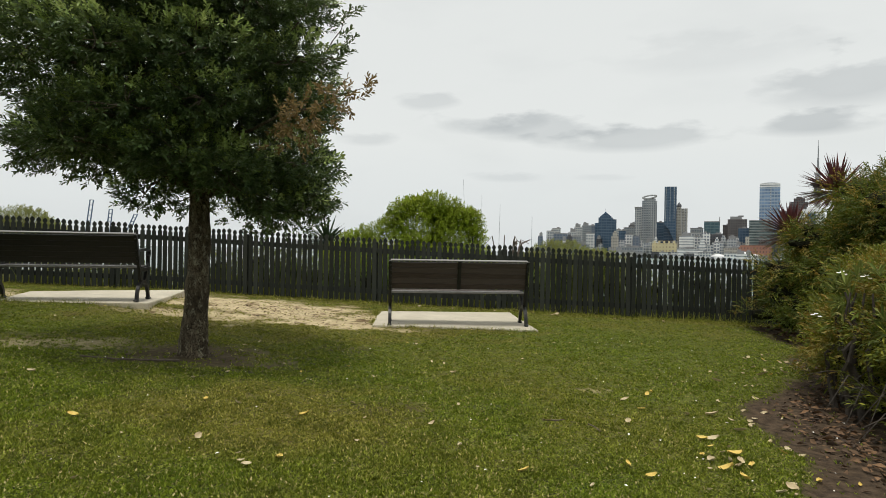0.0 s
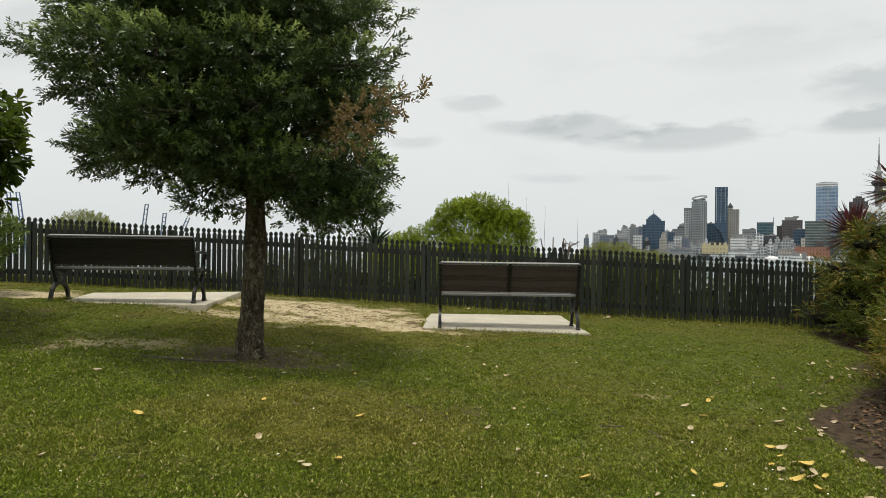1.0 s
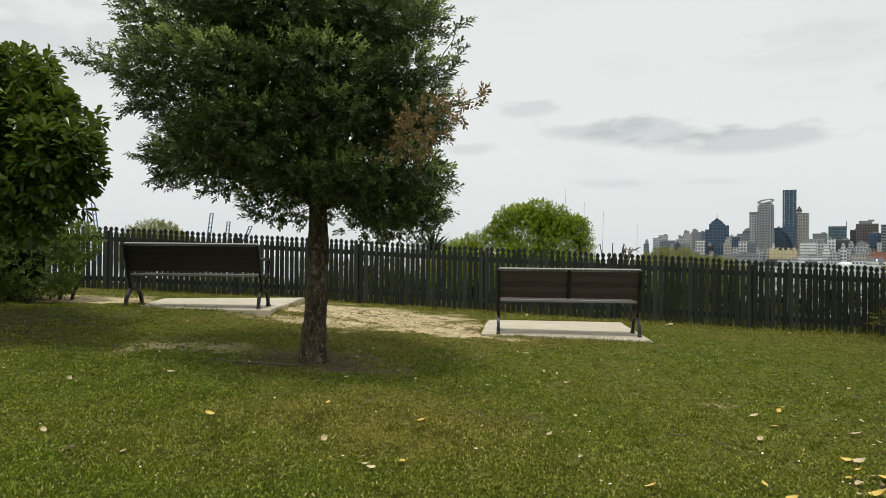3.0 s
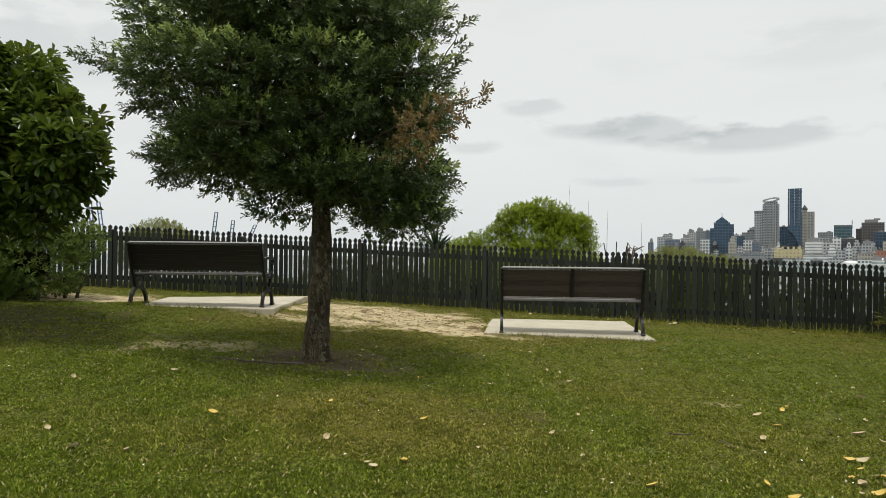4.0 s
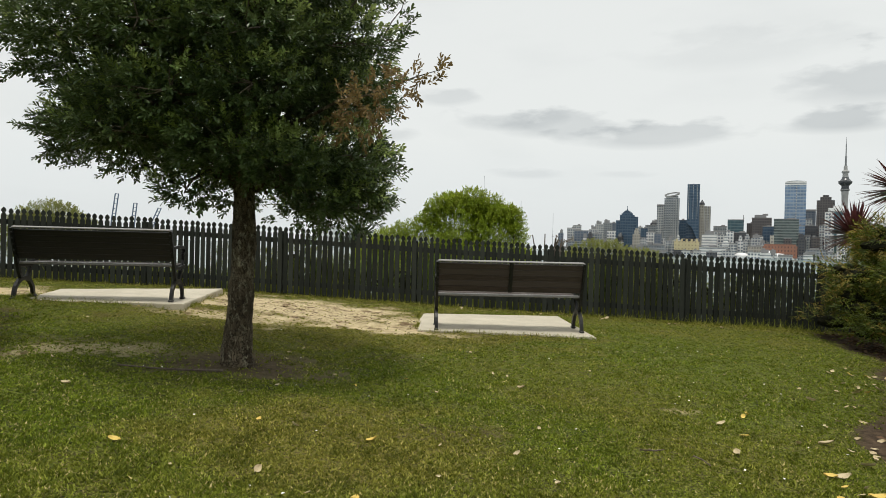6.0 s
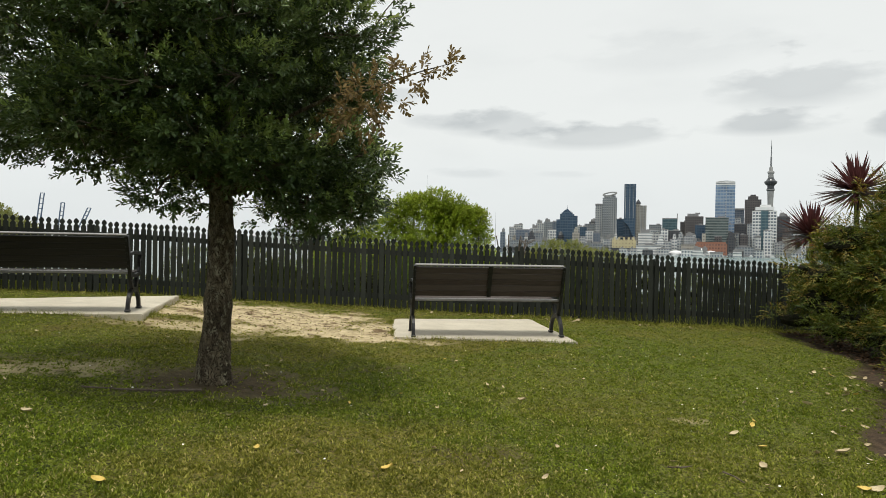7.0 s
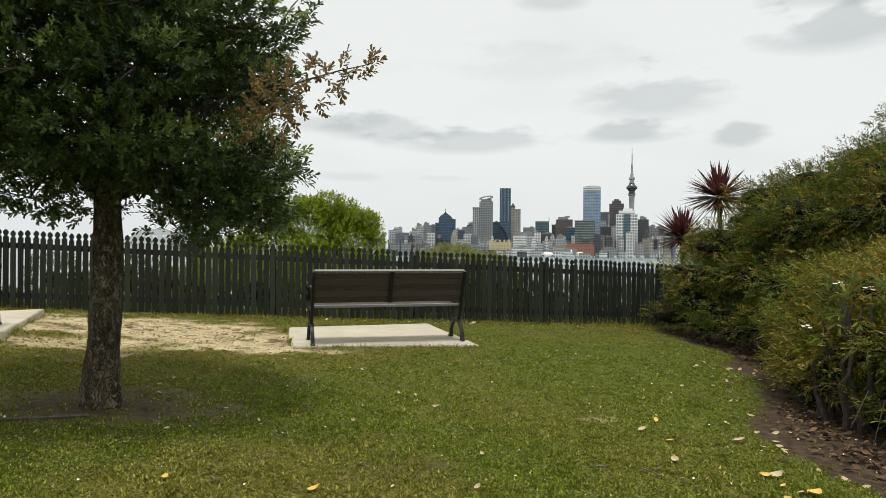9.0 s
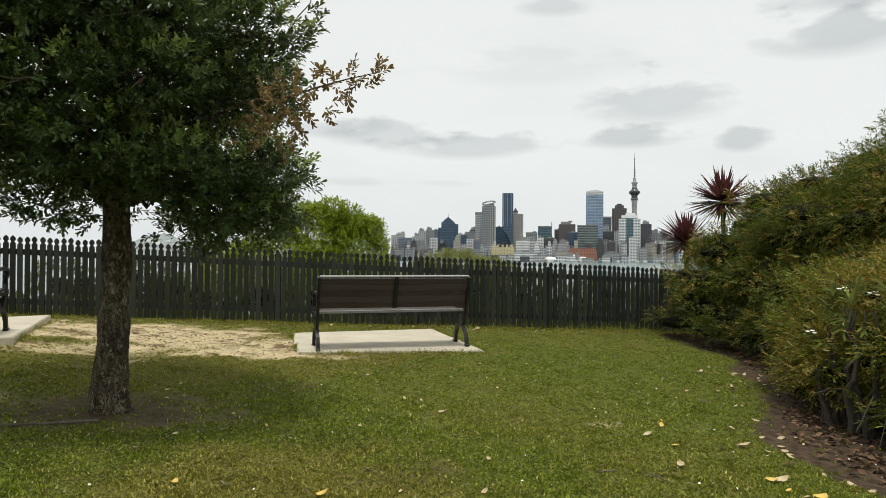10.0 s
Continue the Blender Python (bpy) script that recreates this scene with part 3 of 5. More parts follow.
def picket_mesh(w, h):
    """A flat board with a spade-shaped head."""
    half = [(w / 2, 0), (w / 2, h - 0.115), (w * 0.3, h - 0.098), (w * 0.22, h - 0.088), (w * 0.46, h - 0.066), (w * 0.5, h - 0.048), (w * 0.38, h - 0.026), (w * 0.14, h - 0.007)]
    outline = half + [(0, h)] + [(-x, z) for x, z in half[::-1]]
    bm = bmesh.new()
    front = [bm.verts.new((x, -0.01, z)) for x, z in outline]
    back = [bm.verts.new((x, 0.01, z)) for x, z in outline]
    bm.faces.new(front)
    bm.faces.new(back[::-1])
    n = len(outline)
    for k in range(n):
        bm.faces.new((front[(k + 1) % n], front[k], back[k], back[(k + 1) % n]))
    return mesh_of(bm, "picket", M_FENCE)


def build_fence():
    rnd = random.Random(4)
    f = thing("picket_fence", "dark green weathered timber picket fence with spade-headed pickets", "fence")
    meshes = [picket_mesh(0.068 + 0.002 * k, 1.12 + 0.008 * k) for k in range(3)]
    pts = fence_points()
    for k, (x, y, a) in enumerate(pts):
        ob = part("picket", rnd.choice(meshes), None, f)
        ob.matrix_world = pose(x, y, float(lawn_z(x, y)) + 0.02 + rnd.uniform(-0.006, 0.006), rnd.gauss(0, 0.5), rnd.gauss(0, 0.25), math.degrees(a))
    for k in range(4, len(pts), 24):
        x, y, a = pts[k]
        bm = bmesh.new()
        box(bm, (0, 0.075, 0.45), (0.1, 0.1, 1.25), bevel=0.008)
        part("post", bm, M_FENCE, f).matrix_world = pose(x, y, float(lawn_z(x, y)), 0, 0, math.degrees(a))
    for (x0, y0), (x1, y1) in zip(FENCE, FENCE[1:]):
        steps = max(1, round(math.hypot(x1 - x0, y1 - y0) / 2.3))
        for k in range(steps):
            a, b = k / steps, (k + 1) / steps
            p, q = [Vector((x0 + (x1 - x0) * s, y0 + (y1 - y0) * s, 0)) for s in (a, b)]
            p.z, q.z = float(lawn_z(p.x, p.y)), float(lawn_z(q.x, q.y))
            d = q - p
            for z in (0.2, 0.92):
                bm = bmesh.new()
                box(bm, (d.length / 2, 0.03, 0), (d.length, 0.036, 0.085), bevel=0.004)
                m = Matrix.Translation(p + Vector((0, 0, z))) @ d.to_track_quat("X", "Z").to_matrix().to_4x4()
                part("rail", bm, M_FENCE, f).matrix_world = m


build_fence()

# ---- the tree between the benches ----


def lawn_tree():
    rng, rnd = np.random.default_rng(11), random.Random(11)
    t = thing("tree", "round-headed evergreen tree with dark leaves and rough grey bark", "tree")
    bx, by = -2.08, 6.45
    z0 = float(lawn_z(bx, by))
    bm = bmesh.new()
    spine = [(bx, by, z0 - 0.08), (bx, by, z0 + 0.02), (bx, by, z0 + 0.12), (bx + 0.01, by, z0 + 0.3), (bx + 0.02, by, z0 + 0.5), (bx + 0.03, by, z0 + 0.75),
             (bx + 0.04, by, z0 + 1.0), (bx + 0.04, by, z0 + 1.25), (bx + 0.03, by, z0 + 1.5), (bx + 0.0, by, z0 + 1.8), (bx - 0.02, by, z0 + 2.2), (bx - 0.02, by, z0 + 2.7), (bx, by, z0 + 3.3)]
    fine = []
    for a, b in zip(spine, spine[1:]):
        fine += [Vector(a).lerp(Vector(b), s / 3) for s in range(3)]
    rad = np.interp([p.z - z0 for p in fine], [-0.08, 0.02, 0.15, 0.4, 0.8, 1.2, 1.6, 2.2, 3.3], [0.165, 0.142, 0.126, 0.113, 0.1, 0.092, 0.09, 0.075, 0.03])
    tube(bm, fine, list(rad), 22, 0.17)
    part("trunk", bm, M_BARK, t, smooth=True)
    # boughs in tiers: height, reach to either side of the trunk, depth; each carries a flat-topped pad of leaf sprays
    lobes = []
    for z, lo, hi, deep, rim, inner in ((2.36, -1.66, 1.22, 1.1, 9, 3), (2.8, -1.34, 1.36, 1.3, 10, 3), (3.22, -1.76, 1.38, 1.5, 11, 4), (3.68, -1.7, 1.34, 1.5, 11, 4), (4.14, -1.35, 1.1, 1.3, 9, 4), (4.58, -0.9, 0.75, 0.9, 6, 3)):
        turn = rnd.uniform(0, 6.28)
        for k in range(rim):
            a = turn + 6.283 * (k + rnd.uniform(-0.25, 0.25)) / rim
            r = rnd.uniform(0.36, 0.54)
            p = (bx + (lo + hi) / 2 + ((hi - lo) / 2 - r * rnd.uniform(0.7, 1.1)) * math.cos(a), by - 0.05 + (deep - r * 0.8) * math.sin(a), z + rnd.uniform(-0.13, 0.13) + (0.13 * max(0.0, -math.cos(a)) if z < 2.5 else 0.0))
            lobes.append((np.array(p), (r, r, r * rnd.uniform(0.42, 0.56))))
        for k in range(inner):
            a = turn + 6.283 * k / inner
            p = (bx + (lo + hi) / 2 + 0.42 * (hi - lo) / 2 * math.cos(a), by + 0.15 + 0.45 * deep * math.sin(a), z + rnd.uniform(0.0, 0.2))
            lobes.append((np.array(p), (0.46, 0.46, 0.3)))
    # the low skirt round the trunk and towards the sea
    for p, r in (((-1.3, 6.1, 2.1), 0.32), ((-1.1, 6.4, 2.08), 0.34), ((-1.45, 6.6, 2.0), 0.32), ((-0.98, 6.0, 2.3), 0.3), ((-2.3, 6.9, 2.12), 0.3), ((-2.45, 6.2, 2.08), 0.26), ((-1.6, 5.9, 2.2), 0.26), ((-1.25, 6.0, 1.98), 0.22), ((-1.15, 6.3, 1.93), 0.3), ((-1.5, 6.35, 1.9), 0.26), ((-1.0, 6.1, 2.0), 0.24)):
        lobes.append((np.array(p), (r, r, r * 0.62)))
    for k, (p, r) in enumerate(lobes):
        root = Vector((bx + 0.01, by, max(z0 + 1.5, min(z0 + 2.9, p[2] - 0.35))))
        bm = bmesh.new()
        pts = bent(root, p, 7, 0.09, rnd, 0.1)
        big = 0.036 if k % 4 == 0 else 0.02
        tube(bm, pts, [big * (1 - 0.8 * s / 7) + 0.004 for s in range(8)], 7, 0.1)
        part("limb", bm, M_BARK, t, smooth=True)
    P, D, bright = [], [], []
    for p, r in lobes:
        n = int(2050 * (r[0] * r[1] * r[2]) ** (2 / 3) * (0.55 if p[1] > 6.7 else 1.0))
        d = unit(rng.normal(size=(n, 3)))
        s = 0.35 + 0.65 * rng.random((n, 1)) ** 0.6
        P.append(p + d * np.array(r) * s)
        away = unit(np.array([p[0] - bx, p[1] - by, 0.0]))
        D.append(unit(d * np.array([1, 1, 0.5]) + 0.5 * away + np.array([0, 0, 0.35]) + 0.4 * rng.normal(size=(n, 3))))
        # outer sprays facing up take the paler leaf: top light put into colour
        bright.append((d[:, 2] > 0.3) & (s[:, 0] > 0.62))
    P, D, bright = np.concatenate(P), np.concatenate(D), np.concatenate(bright)
    clump = wave_noise(P[:, 0] + P[:, 2], P[:, 1] - 0.6 * P[:, 2], 31, 3, 3.2)
    keep = rng.random(len(P)) < 0.85 + 0.6 * clump
    P, D, bright = P[keep], D[keep], bright[keep] & (rng.random(keep.sum()) < 0.8 + 0.4 * clump[keep])
    v, f = spray_leaves(rng, P[bright], D[bright], 12, 0.047, 0.11, 0.46, spread=0.85, full=True, blunt=True)
    tagged(part("lit_or_young_growth", arrays_mesh("lit_or_young_growth", v, f, M_TREE_LIT), None, t, "paler olive green leaves painted as lit bough tops"), kind="stuff")
    P, D = P[~bright], D[~bright]
    # a few long shoots beyond the outline
    for a, b, n in (((-3.6, 6.2, 3.25), (-4.5, 6.1, 3.58), 44), ((-3.8, 6.15, 3.32), (-4.28, 6.1, 3.62), 20), ((-3.3, 6.3, 3.2), (-4.12, 6.3, 3.04), 30), ((-3.4, 6.3, 3.7), (-4.05, 6.2, 4.2), 30), ((-0.75, 6.2, 3.3), (-0.58, 6.1, 3.75), 9),
                    ((-3.2, 6.5, 2.5), (-3.85, 6.4, 2.38), 30), ((-0.95, 5.8, 3.5), (-0.72, 5.8, 3.95), 9), ((-0.85, 6.2, 3.2), (-0.62, 6.2, 3.5), 8), ((-1.1, 6.0, 2.1), (-0.78, 6.0, 2.02), 16)):
        s = rng.random((n, 1))
        P = np.concatenate([P, np.array(a) + (np.array(b) - np.array(a)) * s + 0.03 * rng.normal(size=(n, 3))])
        D = np.concatenate([D, unit(np.tile(np.array(b) - np.array(a), (n, 1)) + 0.3 * rng.normal(size=(n, 3)))])
        bm = bmesh.new()
        tube(bm, bent(Vector(a) * 0.9 + Vector((bx, by, 3.0)) * 0.1, b, 5, 0.03, rnd), [0.007, 0.006, 0.005, 0.004, 0.003, 0.002], 5)
        part("shoot", bm, M_TWIG, t)
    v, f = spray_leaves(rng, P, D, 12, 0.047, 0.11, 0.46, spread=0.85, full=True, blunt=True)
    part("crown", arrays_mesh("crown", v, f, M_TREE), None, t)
    # one dying bough
    lob = [((-0.78, 5.25, 2.64), (0.26, 0.22, 0.2)), ((-0.55, 5.15, 2.74), (0.2, 0.16, 0.12)), ((-0.95, 5.45, 2.55), (0.24, 0.2, 0.2)), ((-0.35, 5.12, 2.77), (0.13, 0.09, 0.07))]
    P, D = spray_points(rng, lob, 640, 0.1, 0.1)
    v, f = spray_leaves(rng, P, D, 11, 0.043, 0.085, 0.5, full=True, blunt=True)
    tagged(part("dying_bough", arrays_mesh("dying_bough", v, f, M_BROWN), None, t, "browned dying leaves on one bough"), kind="stuff")
    bm = bmesh.new()
    tube(bm, bent((-1.6, 6.1, 2.6), (-0.3, 5.1, 2.8), 7, 0.05, rnd), [0.016 - 0.002 * s for s in range(8)], 6)
    part("limb", bm, M_BARK, t)
    # twigs that show between the leaf clusters
    bm = bmesh.new()
    for p, r in lobes:
        for _ in range(4):
            d = unit(rng.normal(size=3)) * np.array(r) * 1.05
            tube(bm, bent(p, p + d, 3, 0.03, rnd), [0.007, 0.005, 0.004, 0.002], 4, cap=False)
    tagged(part("twig_growth", bm, M_TWIG, t), kind="stuff")


lawn_tree()

# ---- broad-leaved tree at the edge of the lawn ----


def broad_tree():
    rng, rnd = np.random.default_rng(23), random.Random(23)
    t = thing("tree", "broad-leaved evergreen tree with glossy mid-green leaves overhanging bare soil", "tree")
    bx, by = -6.5, 6.3
    z0 = float(lawn_z(bx, by))
    bm = bmesh.new()
    tube(bm, bent((bx, by, z0 - 0.1), (bx + 0.1, by, 3.0), 9, 0.05, rnd), [0.2, 0.17, 0.15, 0.14, 0.13, 0.12, 0.11, 0.1, 0.08, 0.06], 14, 0.1)
    part("trunk", bm, M_BARK, t, smooth=True)
    c = np.array([-6.45, 6.0, 2.8])
    lobes = []
    for k in range(44):
        d = unit(rng.normal(size=3))
        s = rng.uniform(0.6, 0.92)
        p = c + d * np.array([1.7, 1.6, 1.4]) * s
        r = rng.uniform(0.36, 0.52)
        if p[2] - r * 0.8 < 1.95:
            p[2] = 1.95 + r * 0.8
        lobes.append((p, (r, r, r * 0.8)))
        bm = bmesh.new()
        tube(bm, bent((bx + 0.05, by, 2.2 + 0.02 * k), p, 5, 0.08, rnd, 0.08), [0.03, 0.025, 0.02, 0.016, 0.012, 0.008], 6)
        if k % 2 == 0:
            part("limb", bm, M_BARK, t)
        else:
            bm.free()
    for p in ((-4.6, 5.9, 2.2), (-5.0, 6.1, 2.05), (-5.4, 5.8, 2.05), (-4.35, 5.8, 2.5), (-4.8, 6.0, 2.65), (-5.3, 5.7, 2.4), (-4.85, 6.0, 3.0), (-5.15, 6.0, 3.3), (-4.55, 5.9, 2.75)):
        lobes.append((np.array(p), (0.38, 0.38, 0.32)))
        bm = bmesh.new()
        tube(bm, bent((bx + 0.05, by, 2.2), p, 5, 0.06, rnd, 0.08), [0.03, 0.025, 0.02, 0.016, 0.012, 0.008], 6)
        part("limb", bm, M_BARK, t)
    P, D = spray_points(rng, lobes, 760, 0.45, 0.2)
    v, f = spray_leaves(rng, P, D, 7, 0.125, 0.05, 0.46, spread=1.0, full=True, blunt=True)
    part("crown", arrays_mesh("crown", v, f, M_BROAD), None, t)


broad_tree()

# ---- shrubs ----


def shrub(name, label, lobes, mat, leaf, per, count=8, stem=0.09, ratio=0.42, seed=1, core=0.35, full=False, foot=None, stems=8, hollow=0.55, extra=None, rise=0.25, flat=0.0, gaps=0.0, low=0.03):
    """A bush of many lobes of leaf sprays over stems and near-black shells painted as inner shade."""
    rng, rnd = np.random.default_rng(seed), random.Random(seed)
    t = thing(name, label, "shrub")
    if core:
        # one dark shell per lobe, shade put in as a solid
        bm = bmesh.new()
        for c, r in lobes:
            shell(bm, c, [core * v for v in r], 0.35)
        tagged(part("shade_core", bm, M_CORE, t, "near-black shells painted as shade inside the bush"), kind="stuff")
    P, D = spray_points(rng, lobes, per, hollow, rise)
    if gaps:
        keep = wave_noise(P[:, 0] + 0.5 * P[:, 2], P[:, 1] + 1.7 * P[:, 2], seed, 3, 3.6) + 0.35 * rng.normal(size=len(P)) > -gaps
        P, D = P[keep], D[keep]
    gz = ground_z(P[:, 0], P[:, 1])
    ok = P[:, 2] > gz + low + 0.12 * rng.random(len(P))
    P, D = P[ok], D[ok]
    if extra:
        cut = extra[1](P, rng)
        v, f = spray_leaves(rng, P[cut], D[cut], count, leaf, stem, ratio, full=full, flat=flat)
        tagged(part("lit_or_young_growth", arrays_mesh("lit_or_young_growth", v, f, extra[0]), None, t, extra[2]), kind="stuff")
        P, D = P[~cut], D[~cut]
    v, f = spray_leaves(rng, P, D, count, leaf, stem, ratio, full=full, flat=flat)
    part("foliage", arrays_mesh("foliage", v, f, mat), None, t)
    for k in range(stems):
        c, r = rnd.choice(lobes)
        x, y = (c[0] + rnd.uniform(-0.3, 0.3) * r[0], c[1] + rnd.uniform(-0.3, 0.3) * r[1])
        if foot:
            x, y = foot[0] + rnd.uniform(-0.3, 0.3), foot[1] + rnd.uniform(-0.3, 0.3)
        bm = bmesh.new()
        tube(bm, bent((x, y, float(ground_z(x, y)) - 0.05), (c[0] + rnd.uniform(-0.4, 0.4) * r[0], c[1] + rnd.uniform(-0.4, 0.4) * r[1], c[2]), 6, 0.08, rnd), [0.03, 0.026, 0.022, 0.019, 0.016, 0.012, 0.008], 6)
        part("stem", bm, M_STEM, t)
    return t


shrub("shrub", "pale green small-leaved shrub growing against the fence",
      [((-7.3, 8.7, 1.45), (0.75, 0.6, 0.6)), ((-8.1, 8.9, 1.5), (0.8, 0.6, 0.7)), ((-7.7, 8.6, 2.0), (0.6, 0.5, 0.45)), ((-7.0, 9.2, 1.8), (0.4, 0.4, 0.3)), ((-7.9, 8.2, 1.3), (0.6, 0.5, 0.5))], M_SHRUB, 0.06, 2600, seed=31, stems=6)


def lobed(rng, path, n, size, jitter):
    """Lobes scattered along a ridge: path rows of x, y, z and radius."""
    out = []
    path = np.array(path, float)
    for k in range(n):
        u = k / (n - 1) * (len(path) - 1)
        i = min(int(u), len(path) - 2)
        p = path[i] + (path[i + 1] - path[i]) * (u - i)
        r = size * rng.uniform(0.75, 1.2) * p[3]
        out.append((p[:3] + rng.normal(size=3) * jitter, (r, r, r * 0.75)))
    return out


rg = np.random.default_rng(77)


def layered(lobes):
    """Flattens lobes into spreading layers."""
    return [(c, (r[0] * 1.12, r[1] * 1.12, r[2] * 0.62)) for c, r in lobes]


RUSTY = (M_HEDGE_TIP, lambda P, r: (r.random(len(P)) < np.clip(0.16 + 0.4 * wave_noise(P[:, 0], P[:, 1] + P[:, 2], 8, 3, 1.6), 0, 0.55)), "rusty yellow young shoots")
HEDGE = layered(lobed(rg, [(5.75, 11.3, 0.8, 1), (5.5, 9.9, 0.8, 1), (5.45, 8.6, 0.85, 1.1), (5.35, 7.4, 0.9, 1.2)], 22, 0.42, 0.12)
                + lobed(rg, [(5.85, 11.5, 1.3, 1), (5.9, 10.3, 1.35, 1.1), (5.85, 8.9, 1.45, 1.15), (5.7, 7.3, 1.5, 1.2)], 26, 0.44, 0.14)
                + lobed(rg, [(6.2, 11.3, 1.85, 1), (6.2, 10.1, 1.95, 1.1), (6.1, 8.7, 2.1, 1.2), (6.0, 7.2, 2.2, 1.2)], 26, 0.46, 0.14)
                + lobed(rg, [(6.75, 11.2, 2.35, 1), (6.8, 9.9, 2.5, 1.1), (6.7, 8.6, 2.7, 1.2), (6.6, 7.2, 2.85, 1.2)], 26, 0.46, 0.15)
                + lobed(rg, [(7.6, 10.6, 2.6, 1.1), (7.5, 9.0, 3.25, 1.2), (7.4, 7.4, 3.4, 1.2)], 14, 0.5, 0.16))
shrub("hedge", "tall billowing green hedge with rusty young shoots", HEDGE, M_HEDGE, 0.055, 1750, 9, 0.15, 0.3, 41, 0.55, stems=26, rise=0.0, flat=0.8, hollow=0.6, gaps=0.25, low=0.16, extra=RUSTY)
NEARBUSH = layered(lobed(rg, [(4.5, 7.3, 0.6, 1), (4.05, 6.4, 0.6, 1), (3.88, 5.5, 0.58, 1), (3.78, 4.5, 0.55, 1)], 13, 0.42, 0.07)
                   + lobed(rg, [(4.55, 7.3, 1.0, 1), (4.1, 6.4, 1.0, 1), (3.93, 5.5, 1.0, 1), (3.83, 4.5, 0.95, 1)], 13, 0.44, 0.07)
                   + lobed(rg, [(4.75, 7.1, 1.4, 1), (4.4, 6.2, 1.42, 1), (4.2, 5.3, 1.42, 1), (4.1, 4.4, 1.35, 1)], 11, 0.48, 0.07)
                   + lobed(rg, [(5.2, 6.9, 1.6, 1), (5.0, 5.6, 1.6, 1), (4.9, 4.4, 1.5, 1)], 8, 0.5, 0.07))
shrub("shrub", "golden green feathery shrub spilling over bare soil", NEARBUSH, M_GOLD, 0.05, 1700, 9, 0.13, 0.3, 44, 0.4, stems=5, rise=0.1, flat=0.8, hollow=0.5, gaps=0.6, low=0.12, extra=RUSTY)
LANCE = [((3.64, 6.05, 1.15), (0.2, 0.24, 0.18)), ((3.62, 5.7, 1.33), (0.22, 0.24, 0.18)), ((3.72, 5.3, 1.38), (0.22, 0.24, 0.18)), ((3.62, 5.2, 1.05), (0.18, 0.22, 0.18))]
shrub("shrub", "flowering shrub with narrow pale leaves in rosettes", LANCE, M_LANCE, 0.115, 480, 11, 0.05, 0.19, 43, 0, full=True, stems=9, rise=0.5, gaps=0.3, low=0.34)
shrub("shrub", "rounded lime green bush growing beyond the fence",
      [((-0.4, 14.5, 1.95), (0.75, 0.7, 0.75)), ((0.35, 14.5, 1.9), (0.65, 0.7, 0.65)), ((-1.05, 14.4, 1.65), (0.65, 0.6, 0.55)), ((-1.65, 14.4, 1.5), (0.6, 0.5, 0.5)), ((-2.1, 14.4, 1.3), (0.5, 0.5, 0.45)),
       ((-0.1, 14.2, 1.4), (1.2, 0.7, 0.8)), ((-0.9, 14.2, 1.1), (1.2, 0.6, 0.6)), ((0.6, 14.2, 1.0), (0.8, 0.6, 0.6)), ((-0.35, 14.5, 2.45), (0.3, 0.3, 0.25)), ((0.3, 14.5, 2.3), (0.35, 0.35, 0.28))]
      + lobed(rg, [(-2.1, 14.3, 1.6, 0.8), (-1.2, 14.3, 2.1, 1), (-0.5, 14.3, 2.55, 1), (0.0, 14.3, 2.3, 1), (0.4, 14.3, 2.45, 1), (0.75, 14.3, 1.95, 1), (1.0, 14.2, 1.4, 0.8)], 22, 0.22, 0.1),
      M_LIME, 0.055, 3000, seed=51, stems=8, core=0, hollow=0.3, gaps=0.5, rise=0.6)
shrub("shrub", "low olive green scrub below the fence line", [((3.0, 17.2, 1.3), (0.9, 0.7, 0.55)), ((4.0, 17.4, 1.15), (0.8, 0.6, 0.5)), ((2.3, 17.0, 1.05), (0.7, 0.6, 0.5)), ((3.4, 17.0, 0.5), (1.3, 0.6, 0.7))], M_OLIVE, 0.06, 2600, seed=52, stems=5)
shrub("shrub", "yellow green bush standing behind the fence", [((-8.9, 14.2, 1.8), (0.75, 0.6, 0.55)), ((-9.4, 14.3, 1.6), (0.6, 0.5, 0.5)), ((-8.3, 14.2, 1.6), (0.5, 0.5, 0.45))], M_OLIVE, 0.055, 4200, seed=53, stems=5, hollow=0.3)

# ---- spiky plants by the fence ----


def blade_head(rng, c, radius, n, width, droop, low=-0.5):
    """Sword leaves round a point: curved strips of three segments."""
    V, F = [], []
    for k in range(n):
        a, e = rng.random() * 2 * math.pi, math.asin(rng.uniform(low, 1.0))
        d = np.array([math.cos(a) * math.cos(e), math.sin(a) * math.cos(e), math.sin(e)])
        side = unit(np.cross(d, [0.13, 0.2, 1.0]))
        L = radius * rng.uniform(0.75, 1.12)
        i = len(V)
        for s, w in ((0.04, 0.55), (0.4, 1.0), (0.75, 0.7)):
            p = np.array(c) + d * L * s - np.array([0, 0, droop * L * s * s * (1 - abs(d[2]))])
            V += [p + side * width * w / 2, p - side * width * w / 2]
        V.append(np.array(c) + d * L - np.array([0, 0, droop * L * (1 - abs(d[2]))]))
        F += [(i, i + 1, i + 3), (i, i + 3, i + 2), (i + 2, i + 3, i + 5), (i + 2, i + 5, i + 4), (i + 4, i + 5, i + 6)]
    return np.array(V), np.array(F)


